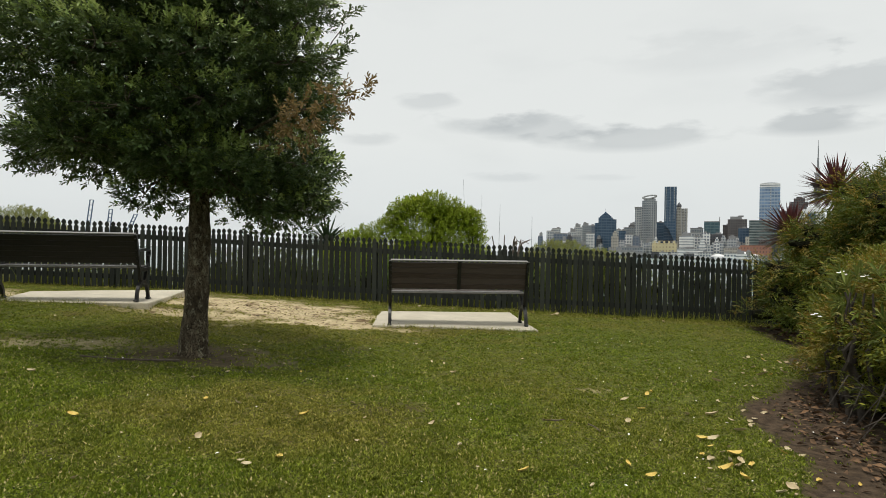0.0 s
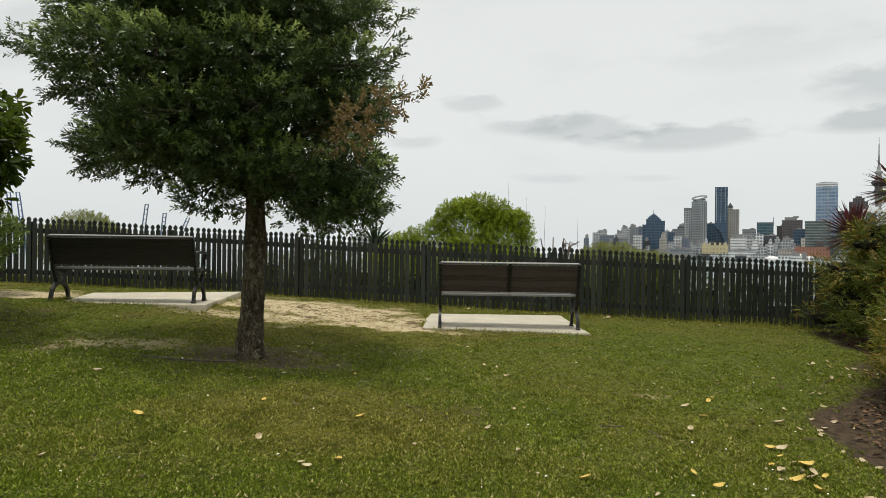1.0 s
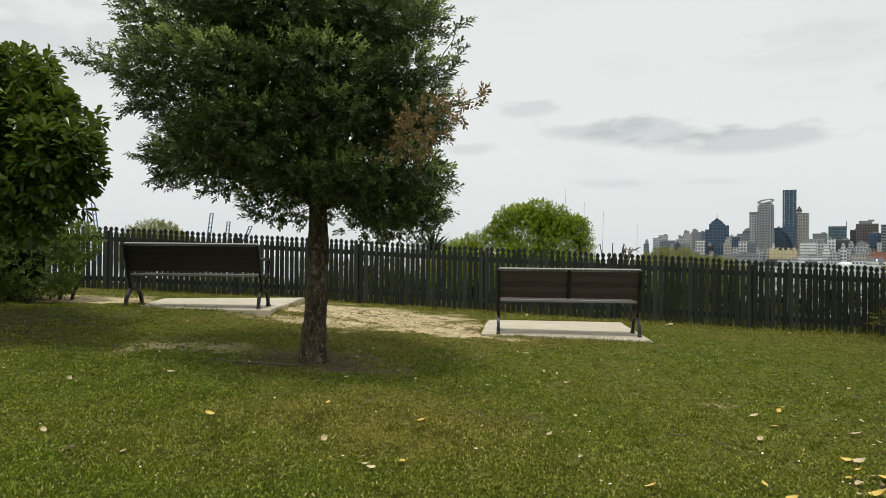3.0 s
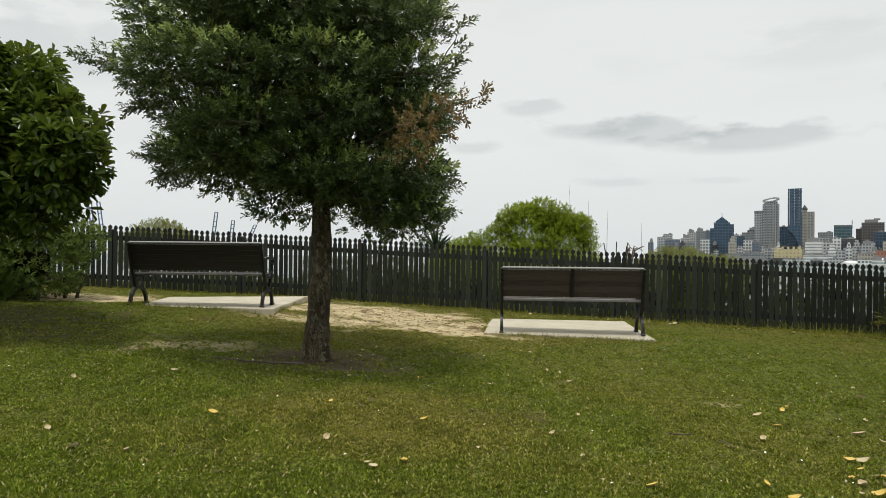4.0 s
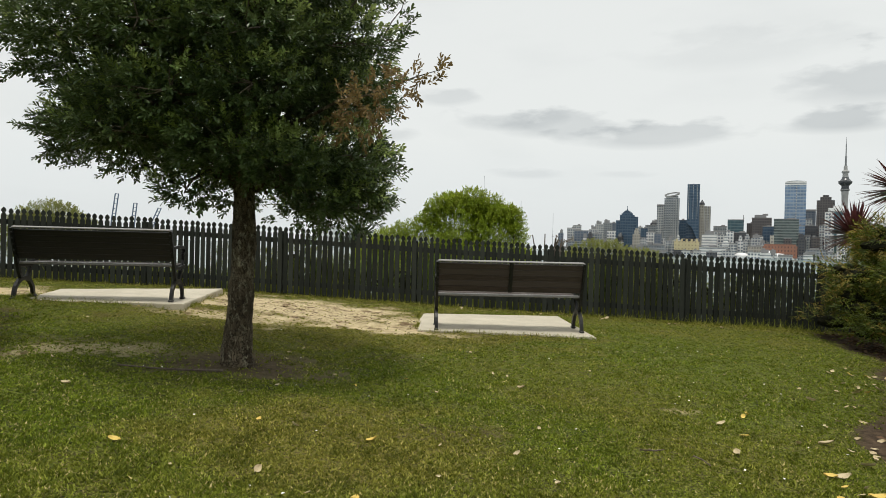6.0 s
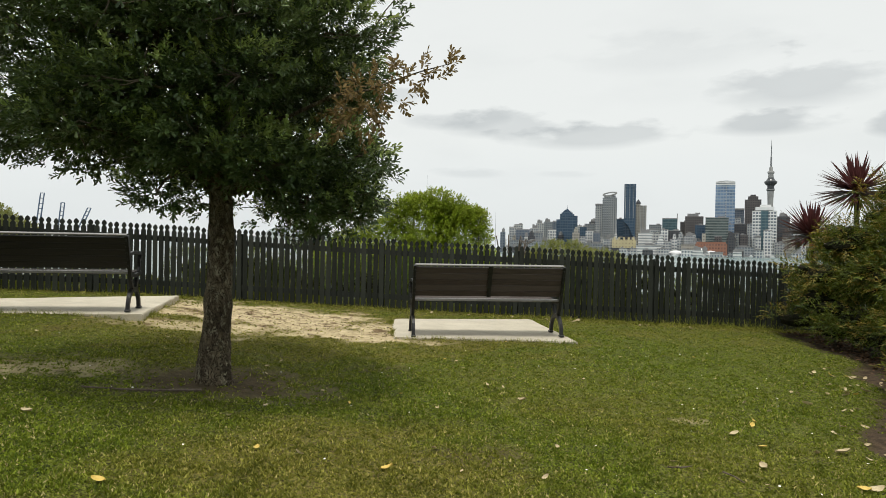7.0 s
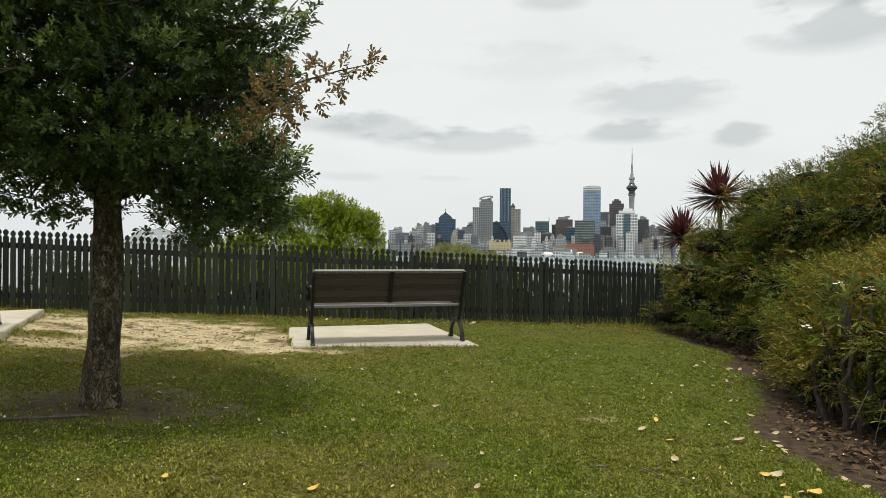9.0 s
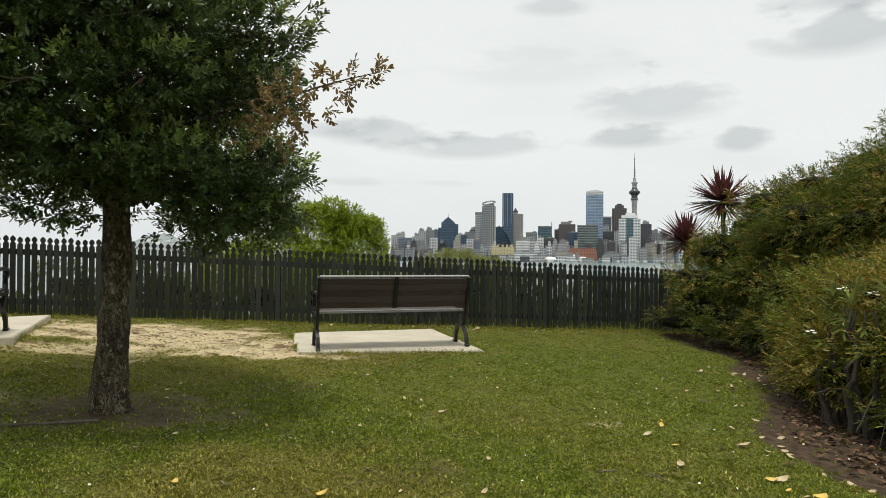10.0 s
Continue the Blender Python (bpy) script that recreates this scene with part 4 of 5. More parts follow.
def cordyline(x, y, z, r, seed, label):
    rng, rnd = np.random.default_rng(seed), random.Random(seed)
    t = thing("cordyline", label, "plant", "bronze cordylines")
    bm = bmesh.new()
    tube(bm, bent((x + 0.1, y + 0.05, float(ground_z(x, y)) - 0.1), (x, y, z), 6, 0.03, rnd), [0.06, 0.055, 0.05, 0.05, 0.048, 0.045, 0.04], 9, 0.1)
    part("stem", bm, M_STEM, t)
    v, f = blade_head(rng, (x, y, z), r, 260, 0.046, 0.14, -0.45)
    part("leaf_head", arrays_mesh("leaf_head", v, f, M_CORD), None, t)
    v, f = blade_head(rng, (x, y, z - 0.12), r * 0.8, 40, 0.03, 0.7, -0.6)
    part("dead_skirt", arrays_mesh("dead_skirt", v, f, M_OLIVE), None, t, "faded drooping old leaves")


cordyline(7.72, 13.3, 2.86, 0.74, 3, "bronze-red cordyline with a spiky head above the hedge")
cordyline(6.75, 13.1, 2.0, 0.66, 4, "smaller bronze-red cordyline beside the fence")


def flax(x, y, z, r, seed):
    rng, rnd = np.random.default_rng(seed), random.Random(seed)
    t = thing("flax", "dark green spiky plant showing just above the fence", "plant")
    bm = bmesh.new()
    tube(bm, bent((x, y, float(ground_z(x, y)) - 0.2), (x, y, z), 5, 0.02, rnd), [0.14, 0.13, 0.12, 0.12, 0.11, 0.1], 9)
    part("stem", bm, M_BARK, t)
    v, f = blade_head(rng, (x, y, z), r, 90, 0.07, 0.45, 0.0)
    part("leaf_head", arrays_mesh("leaf_head", v, f, M_PALM), None, t)


flax(-2.95, 17.2, 1.75, 0.75, 8)
# low growth that fills the slope just beyond the pickets
shrub("shrub", "tangled green growth pressed against the outside of the fence", [((-2.4, 13.0, 0.9), (0.8, 0.35, 0.5)), ((-1.4, 12.95, 0.95), (0.8, 0.35, 0.6)), ((-0.3, 13.0, 0.95), (0.8, 0.35, 0.65)), ((0.8, 13.0, 0.85), (0.8, 0.35, 0.65)), ((1.8, 13.0, 0.8), (0.8, 0.35, 0.55))], M_SHRUB, 0.06, 1000, seed=61, stems=6)
def bank(x0, x1, y, h, n, seed):
    """Low lobes in a row behind the pickets, h over the ground."""
    br = np.random.default_rng(seed)
    out = []
    for u in np.linspace(0, 1, n):
        x, yy = x0 + (x1 - x0) * u + br.normal() * 0.1, y + br.normal() * 0.06
        out.append(((x, yy, float(ground_z(x, 13.1)) + h + br.normal() * 0.08), (0.42, 0.3, 0.36 * br.uniform(0.7, 1.2))))
    return out


shrub("shrub", "olive scrub on the slope beyond the fence", bank(1.9, 6.7, 13.05, 0.15, 13, 5) + bank(2.2, 6.6, 13.2, 0.5, 12, 6), M_HEDGE, 0.06, 1500, seed=62, stems=6)
shrub("shrub", "sparse olive growth on the slope beyond the fence", bank(-7.2, -2.9, 13.1, 0.1, 12, 7) + bank(-4.2, 2.0, 13.05, 0.12, 17, 9) + bank(-4.4, -2.4, 13.2, 0.5, 6, 8), M_HEDGE, 0.06, 1300, seed=64, stems=6)


def flower(x, y, z, seed, r=0.035):
    rng = np.random.default_rng(seed)
    n = 6
    a = np.arange(n) * 2 * math.pi / n + rng.random()
    ax = np.stack([np.cos(a), np.sin(a), np.full(n, 0.35)], -1) + np.array([-0.2, -0.3, 0.1])
    v, f = leaf_arrays(np.tile([x, y, z], (n, 1)), ax, np.tile([-0.3, -0.6, 1.0], (n, 1)), np.full(n, r), 0.75, full=True)
    return v, f


for k, (x, y, z) in enumerate(((3.44, 6.02, 1.1), (3.5, 5.75, 1.47), (3.54, 5.5, 1.45), (3.64, 5.2, 1.52))):
    V, F, o = [], [], 0
    for j in range(3):
        v, f = flower(x + 0.03 * math.cos(j * 2.1), y + 0.03 * math.sin(j * 2.1), z + 0.012 * j, 10 * k + j, 0.02)
        V.append(v)
        F.append(f + o)
        o += len(v)
    tagged(new("flower", arrays_mesh("flower", np.concatenate(V), np.concatenate(F), M_PETAL)), "small white blossom cluster on the shrub", "flower", "white blossoms")

bare = thing("bare_shrub", "dark leafless shrub with arching twigs beyond the fence", "shrub")
brnd = random.Random(21)
for k in range(9):
    a = brnd.uniform(0, 6.28)
    r = brnd.uniform(0.25, 0.6)
    x, y = 1.5 + brnd.uniform(-0.1, 0.1), 15.1
    bm = bmesh.new()
    tube(bm, [(x, y, float(ground_z(x, y)) - 0.1), (x + 0.3 * r * math.cos(a), y + 0.2 * r * math.sin(a), 1.1), (x + 0.8 * r * math.cos(a), y + 0.5 * r * math.sin(a), 1.75 + 0.2 * brnd.random()),
              (x + 1.3 * r * math.cos(a), y + r * math.sin(a), 1.7 + 0.2 * brnd.random())], [0.02, 0.016, 0.012, 0.006], 5)
    part("branch", bm, M_TWIG, bare)

# ---- far shore ----


def facade(name, wall, glass, floor=7.0, bay=6.5, wide=0.6, high=0.55, rough=0.5, gloss=0.25):
    m = Mat(name, rough)
    sep = m.n("ShaderNodeSeparateXYZ")
    m.link(m.co, sep.inputs[0])
    across = m.math("ADD", sep.outputs[0], sep.outputs[1])
    u = m.math("LESS_THAN", m.math("FRACT", m.math("DIVIDE", across, bay)), wide)
    v = m.math("LESS_THAN", m.math("FRACT", m.math("DIVIDE", sep.outputs[2], floor)), high)
    win = m.math("MULTIPLY", u, v)
    tone = m.mix(m.ramp(m.noise(0.03, 4), 0.3, 0.7), tuple(0.78 * c for c in wall), wall)
    pane = m.mix(m.ramp(m.noise(0.06, 5), 0.35, 0.65), glass, tuple(min(1, 1.7 * c + 0.02) for c in glass))
    m.color(m.mix(win, tone, pane))
    m.link(m.math("SUBTRACT", rough, m.math("MULTIPLY", win, rough - gloss)), m.p.inputs["Roughness"])
    return m.m


# wall and glass colours are lifted a little to imitate distance haze
FACADES = {
    "pale": facade("pale_facade", (0.5, 0.51, 0.5), (0.09, 0.11, 0.14)),
    "white": facade("white_facade", (0.74, 0.74, 0.72), (0.11, 0.13, 0.16), 8, 7),
    "grey": facade("grey_facade", (0.3, 0.32, 0.33), (0.07, 0.09, 0.11)),
    "slate": facade("slate_facade", (0.17, 0.2, 0.24), (0.05, 0.07, 0.1), 7, 8),
    "dark": facade("dark_facade", (0.07, 0.07, 0.075), (0.03, 0.035, 0.045)),
    "navy": facade("navy_facade", (0.06, 0.105, 0.16), (0.014, 0.04, 0.075), 8, 7, 0.75, 0.7),
    "brown": facade("brown_facade", (0.13, 0.115, 0.11), (0.035, 0.035, 0.04), 7, 6, 0.6, 0.6),
    "teal": facade("teal_facade", (0.1, 0.17, 0.19), (0.03, 0.07, 0.09), 8, 10, 0.9, 0.7),
    "glass": facade("glass_facade", (0.3, 0.37, 0.45), (0.1, 0.16, 0.25), 9, 8, 0.85, 0.62, 0.4, 0.15),
    "band": facade("banded_facade", (0.2, 0.23, 0.22), (0.045, 0.065, 0.065), 7, 400, 1.0, 0.6),
    "stripe": facade("striped_facade", (0.76, 0.76, 0.74), (0.2, 0.22, 0.23), 7, 400, 1.0, 0.4),
    "beige": facade("beige_facade", (0.42, 0.4, 0.34), (0.15, 0.14, 0.13), 8, 6),
    "brick": facade("brick_facade", (0.3, 0.14, 0.09), (0.12, 0.07, 0.06), 9, 7, 0.4, 0.5),
    "cream": facade("cream_facade", (0.6, 0.52, 0.3), (0.3, 0.25, 0.16), 9, 8, 0.4, 0.45),
}
M_ROOF = plain("roof_plant", (0.2, 0.2, 0.2), (0.3, 0.3, 0.3), 0.2, 0.9)
M_TENT = plain("white_roof", (0.75, 0.75, 0.74), (0.85, 0.85, 0.85), 0.1, 0.6)
M_TOWER = plain("tower_concrete", (0.3, 0.3, 0.29), (0.38, 0.38, 0.37), 0.1, 0.8)
M_TOWERDARK = plain("tower_glass", (0.04, 0.045, 0.05), (0.07, 0.075, 0.08), 0.1, 0.3)
M_CRANE = plain("crane_paint", (0.07, 0.12, 0.24), (0.1, 0.16, 0.3), 0.2, 0.6)
M_CRANEGREY = plain("crane_grey", (0.08, 0.11, 0.17), (0.11, 0.15, 0.22), 0.2, 0.6)
M_MAST = plain("mast_metal", (0.16, 0.17, 0.18), (0.22, 0.23, 0.24), 1, 0.5)
GREY = {"pale": "pale grey", "white": "white", "grey": "mid grey", "slate": "slate grey", "dark": "dark grey", "navy": "dark blue glass", "brown": "brown grey", "teal": "dark teal glass",
        "glass": "blue glass", "band": "dark banded glass", "stripe": "white banded", "beige": "beige", "brick": "red brick", "cream": "cream"}


def tower(x, y, yaw, w, d, h, style, top):
    """A distant city block: body, and what stands on its roof."""
    rnd = random.Random(int(x * 7 + h))
    t = thing("city_building", GREY[style] + " city building across the harbour", "building", "city skyline", at=pose(x, y, SEA, 0, 0, yaw))
    bm = bmesh.new()
    box(bm, (0, 0, h / 2), (w, d, h))
    part("wall", bm, FACADES[style], t)
    bm = bmesh.new()
    if top == "step":
        box(bm, (rnd.uniform(-0.1, 0.1) * w, 0, h + 4), (w * 0.6, d * 0.7, 8))
        box(bm, (rnd.uniform(-0.2, 0.2) * w, 0, h + 9), (w * 0.28, d * 0.5, 4))
    elif top == "cap":
        box(bm, (0, 0, h + 2), (w * 1.06, d * 1.06, 5))
    elif top == "crown":
        box(bm, (0, 0, h + 5), (w * 0.62, d * 0.6, 10))
        box(bm, (0, 0, h + 12), (w * 0.34, d * 0.4, 6))
    elif top == "fin":
        box(bm, (w * 0.49, 0, h + 4), (1.6, d, 22))
        box(bm, (0, 0, h + 1), (w, d, 2))
    else:
        box(bm, (0, 0, h + 0.8), (w * 1.02, d * 1.02, 1.6))
        box(bm, (rnd.uniform(-0.25, 0.25) * w, 0, h + 3), (w * 0.3, d * 0.4, 4))
    part("roof", bm, FACADES[style] if top in ("crown",) else M_ROOF, t)
    return t


tower(268, 1888, -8.1, 24, 22, 70, "pale", "flat")
tower(313, 2083, -8.6, 26, 26, 84, "pale", "flat")
tower(287, 1832, -8.9, 38, 30, 62, "slate", "flat")
tower(335, 1924, -9.9, 24, 24, 70, "pale", "step")
tower(324, 1824, -10.1, 32, 25, 54, "grey", "flat")
tower(388, 2117, -10.4, 26, 24, 92, "pale", "step")
tower(421, 2161, -11.1, 28, 28, 98, "grey", "step")
tower(375, 1864, -11.4, 24, 19, 64, "white", "flat")
tower(453, 2205, -11.6, 29, 23, 99, "slate", "flat")
tower(509, 2090, -13.7, 15, 18, 84, "pale", "flat")
tower(484, 1943, -14.0, 20, 18, 76, "navy", "flat")
tower(528, 2035, -14.6, 34, 27, 88, "grey", "flat")
tower(477, 1842, -14.5, 23, 18, 62, "white", "flat")
tower(587, 2227, -14.8, 24, 19, 104, "dark", "step")
tower(441, 1798, -13.8, 25, 20, 46, "pale", "flat")
tower(495, 1817, -15.3, 26, 21, 47, "white", "flat")
tower(540, 1981, -15.3, 21, 18, 144, "pale", "cap")
tower(611, 1996, -17.1, 23, 18, 104, "navy", "flat")
tower(600, 1743, -19.0, 36, 29, 58, "stripe", "step")
tower(660, 1852, -19.6, 33, 27, 69, "pale", "flat")
tower(700, 1946, -19.8, 35, 28, 86, "grey", "flat")
tower(643, 1784, -19.9, 21, 18, 58, "white", "flat")
tower(740, 1937, -20.9, 42, 34, 105, "teal", "fin")
tower(655, 1751, -20.5, 19, 18, 67, "white", "flat")
tower(690, 1774, -21.3, 30, 24, 65, "dark", "flat")
tower(679, 1736, -21.4, 28, 23, 42, "pale", "flat")
tower(789, 1957, -22.0, 18, 18, 97, "brown", "flat")
tower(799, 1904, -22.8, 50, 40, 112, "brown", "step")
tower(784, 1825, -23.3, 28, 23, 84, "navy", "flat")
tower(717, 1737, -22.5, 27, 21, 52, "pale", "step")
tower(805, 1769, -24.5, 57, 45, 102, "band", "flat")
tower(868, 1817, -25.6, 15, 18, 88, "glass", "flat")
tower(973, 1988, -26.1, 27, 22, 139, "slate", "cap")
tower(937, 1924, -26.0, 18, 18, 110, "pale", "flat")
tower(898, 1831, -26.2, 32, 26, 89, "dark", "flat")
tower(864, 1736, -26.5, 19, 18, 57, "brown", "flat")
tower(978, 1915, -27.1, 44, 35, 165, "brown", "crown")
tower(910, 1787, -27.0, 23, 19, 88, "pale", "flat")
tower(1019, 1824, -29.2, 32, 26, 113, "dark", "step")
tower(1073, 1864, -30.0, 37, 29, 89, "grey", "step")
tower(961, 1684, -29.7, 39, 32, 51, "beige", "flat")
tower(1011, 1724, -30.4, 36, 28, 61, "white", "step")
tower(1105, 1867, -30.7, 42, 34, 86, "dark", "step")
tower(1069, 1762, -31.3, 53, 43, 69, "pale", "flat")
tower(1139, 1798, -32.4, 68, 55, 81, "grey", "step")
tower(1155, 1743, -33.6, 75, 60, 68, "pale", "flat")
tower(601, 1712, -19.4, 66, 53, 25, "stripe", "flat")
tower(636, 1714, -20.4, 39, 31, 35, "pale", "flat")
tower(700, 1700, -22.4, 37, 30, 29, "beige", "flat")
tower(817, 1664, -26.2, 64, 52, 24, "grey", "flat")
tower(919, 1662, -29.0, 23, 19, 37, "pale", "flat")
tower(991, 1646, -31.1, 62, 50, 38, "white", "flat")
tower(458, 1764, -14.6, 68, 55, 27, "grey", "flat")
tower(296, 1759, -9.6, 106, 85, 31, "grey", "flat")
tower(506, 1763, -16.1, 25, 20, 40, "pale", "flat")


city_rnd = random.Random(17)
for k in range(70):
    az = radians(city_rnd.uniform(7, 37))
    far = city_rnd.uniform(1800, 1990)
    tower(far * math.sin(az), far * math.cos(az), -math.degrees(az) + city_rnd.uniform(-20, 20), city_rnd.uniform(9, 20), 16, city_rnd.uniform(28, 58) + 0.8 * max(0, math.degrees(az) - 16), city_rnd.choice(("white", "white", "pale", "beige", "stripe", "dark", "slate", "brown")), city_rnd.choice(("flat", "step", "cap", "crown")))
for k in range(46):
    az = radians(city_rnd.uniform(7.5, 36))
    far = city_rnd.uniform(1725, 1790)
    tower(far * math.sin(az), far * math.cos(az), -math.degrees(az), city_rnd.uniform(14, 34), 18, city_rnd.uniform(6, 17), city_rnd.choice(("white", "pale", "pale", "beige", "grey", "stripe", "dark")), city_rnd.choice(("flat", "step", "cap")))
for k in range(40):
    az = radians(city_rnd.uniform(7.5, 38))
    far = city_rnd.uniform(2080, 2250)
    tower(far * math.sin(az), far * math.cos(az), -math.degrees(az), city_rnd.uniform(16, 36), 20, city_rnd.uniform(40, 62) + 0.9 * max(0, math.degrees(az) - 14), city_rnd.choice(("grey", "pale", "slate", "dark", "brown", "white")), city_rnd.choice(("flat", "step", "cap")))


def lathe(bm, prof, seg=20):
    rings = [[bm.verts.new((r * math.cos(2 * math.pi * s / seg), r * math.sin(2 * math.pi * s / seg), z)) for s in range(seg)] for r, z in prof]
    for a, b in zip(rings, rings[1:]):
        for s in range(seg):
            bm.faces.new((a[s], a[(s + 1) % seg], b[(s + 1) % seg], b[s]))
    bm.faces.new(rings[-1])
    return bm


def landmark(label, x, y, yaw):
    return thing("city_building", label, "building", "city skyline", at=pose(x, y, SEA, 0, 0, yaw))


def slab(t, name, style, c, s):
    bm = bmesh.new()
    box(bm, c, s)
    return part(name, bm, FACADES[style] if isinstance(style, str) else style, t)


t = landmark("stepped dark blue office tower with a pointed roof and spire", 437, 1953, -12.6)
slab(t, "wall", "navy", (0, 0, 57), (41, 34, 114))
slab(t, "wall", "navy", (-21, 2, 49), (20, 30, 98))
slab(t, "wall", "navy", (24, 2, 55), (13, 30, 108))
bm = bmesh.new()
for k in range(5):
    box(bm, (0, 0, 116 + 3.0 * k), (32 - 7 * k, 30 - 6 * k, 5))
lathe(bm, [(0.9, 128), (0.5, 141)], 6)
part("roof", bm, FACADES["navy"], t)
t = landmark("grey striped hotel tower with a tilted ring on its roof", 562, 1946, -16.2)
slab(t, "wall", "grey", (0, 0, 82), (41, 36, 164))
for k in range(7):
    slab(t, "fin", "pale", (-18 + 6 * k, -18.5, 82), (1.4, 1.5, 162))
bm = bmesh.new()
lathe(bm, [(17, 164), (17, 171), (15, 171.5), (15, 164.5)], 20)
part("drum", bm, FACADES["pale"], t)
bm = bmesh.new()
for k in range(28):
    a = 2 * math.pi * k / 28
    box(bm, (18.5 * math.cos(a), 16.5 * math.sin(a), 176 + 3 * math.cos(a) + 5.5 * math.sin(a)), (4.4, 4.4, 3.4), Matrix.Rotation(a, 3, "Z"))
part("ring", bm, M_TOWER, t)
t = landmark("tall dark blue residential tower leaning out over a diagonal base", 597, 1866, -17.8)
slab(t, "wall", "navy", (0, 0, 147), (32, 30, 102))
bm = bmesh.new()
q = [(-16, 96), (16, 96), (16, 52), (22, 36), (18, 30), (-2, 78), (-16, 92)]
lo, hi = [bm.verts.new((a, -15, b)) for a, b in q], [bm.verts.new((a, 15, b)) for a, b in q]
bm.faces.new(lo)
bm.faces.new(hi[::-1])
for k in range(7):
    bm.faces.new((lo[k], hi[k], hi[(k + 1) % 7], lo[(k + 1) % 7]))
part("base", bm, FACADES["navy"], t)
for k in range(3):
    slab(t, "fin", "pale", (-12 + 11 * k, -15.6, 150), (1.2, 1.2, 94))
slab(t, "podium", "dark", (0, 4, 25), (36, 30, 50))
slab(t, "rear_wing", "navy", (-4, 14, 48), (26, 8, 96))
t = landmark("beige ribbed office tower with a dark pointed cap", 640, 1898, -18.7)
slab(t, "wall", "beige", (0, 0, 70), (30, 26, 140))
slab(t, "wall", "beige", (-8, -2, 72), (12, 26, 145))
bm = bmesh.new()
lathe(bm, [(7, 145), (7, 149), (0.5, 159)], 8)
bmesh.ops.translate(bm, vec=(-8, 0, 0), verts=bm.verts)
part("roof", bm, FACADES["dark"], t)
for k in range(5):
    slab(t, "fin", "pale", (-1 + 3.6 * k, -13.6, 70), (1.2, 1.2, 138))
t = landmark("cream waterfront building with a turreted roof", 538, 1726, -17.4)
slab(t, "wall", "cream", (0, 0, 27), (60, 24, 24))
slab(t, "base", "dark", (0, 0, 9), (62, 26, 16))
for k in range(5):
    slab(t, "turret", "cream", (-24 + 12 * k, 0, 41), (5, 8, 8))
t = landmark("tall blue glass office tower with a gently curved top", 868, 1858, -25.1)
slab(t, "wall", "glass", (0, 0, 100), (51, 40, 200))
bm = bmesh.new()
n = 12
top = [(-25.5 + 51 * k / n, 205 + 7 * math.sin(math.pi * (0.2 + 0.6 * k / n))) for k in range(n + 1)]
a = [bm.verts.new((u, -20, v)) for u, v in top]
b = [bm.verts.new((u, 20, v)) for u, v in top]
c, d = [bm.verts.new((u, -20, 199)) for u, _ in top], [bm.verts.new((u, 20, 199)) for u, _ in top]
for k in range(n):
    bm.faces.new((c[k], c[k + 1], a[k + 1], a[k]))
    bm.faces.new((a[k], a[k + 1], b[k + 1], b[k]))
    bm.faces.new((b[k], b[k + 1], d[k + 1], d[k]))
part("roof", bm, FACADES["stripe"], t)
slab(t, "mullion", "pale", (2, -20.4, 100), (1.5, 1, 200))
t = landmark("white waterfront hotel with a dark glass centre bay", 898, 1697, -27.9)
slab(t, "wall", "white", (-19, 0, 60), (20, 30, 120))
slab(t, "wall", "white", (19, 0, 60), (20, 30, 120))
slab(t, "window", "teal", (0, 1, 60), (18, 28, 121))
slab(t, "roof", M_TENT, (0, 0, 126), (44, 22, 8))
slab(t, "roof", M_TENT, (2, 0, 133), (26, 16, 6))
slab(t, "podium", "white", (0, -2, 7), (74, 34, 9))
for k in range(13):
    slab(t, "balcony", M_TENT, (-20, -15.6, 14 + 8 * k), (18, 1.6, 2.4))
    slab(t, "balcony", M_TENT, (20, -15.6, 14 + 8 * k), (18, 1.6, 2.4))
t = thing("observation_tower", "slender concrete observation tower with a round pod and tall mast", "tower", at=pose(985, 1832, SEA))
bm = bmesh.new()
part("shaft", lathe(bm, [(9, 0), (8, 60), (7.2, 150), (8, 172), (9, 186)]), M_TOWER, t, smooth=True)
bm = bmesh.new()
part("deck", lathe(bm, [(8, 184), (10.5, 186), (10.5, 191), (9, 192), (9, 199), (15, 205), (16.5, 207.5), (16.5, 211.5), (13, 213.5), (8.5, 219), (8, 222)]), M_TOWERDARK, t, "dark glazed viewing pod", smooth=False)
bm = bmesh.new()
part("collar", lathe(bm, [(10.6, 186.5), (11, 187), (11, 189), (10.6, 189.5)]), M_TOWER, t)
bm = bmesh.new()
part("neck", lathe(bm, [(7.5, 220), (6.5, 232), (9, 235), (9, 239), (5, 241), (4.2, 252), (3, 253)]), M_TOWER, t)
bm = bmesh.new()
part("mast", lathe(bm, [(2.6, 252), (2.2, 280), (1.5, 281), (1.2, 312), (0.6, 313), (0.4, 329)], 8), M_MAST, t)
t = landmark("long red brick ferry building with a small clock turret", 746, 1670, -24.1)
slab(t, "wall", "brick", (0, 0, 16), (76, 20, 32))
slab(t, "roof", "brick", (0, 0, 34), (70, 14, 5))
slab(t, "turret", "beige", (-18, 0, 45), (9, 9, 26))
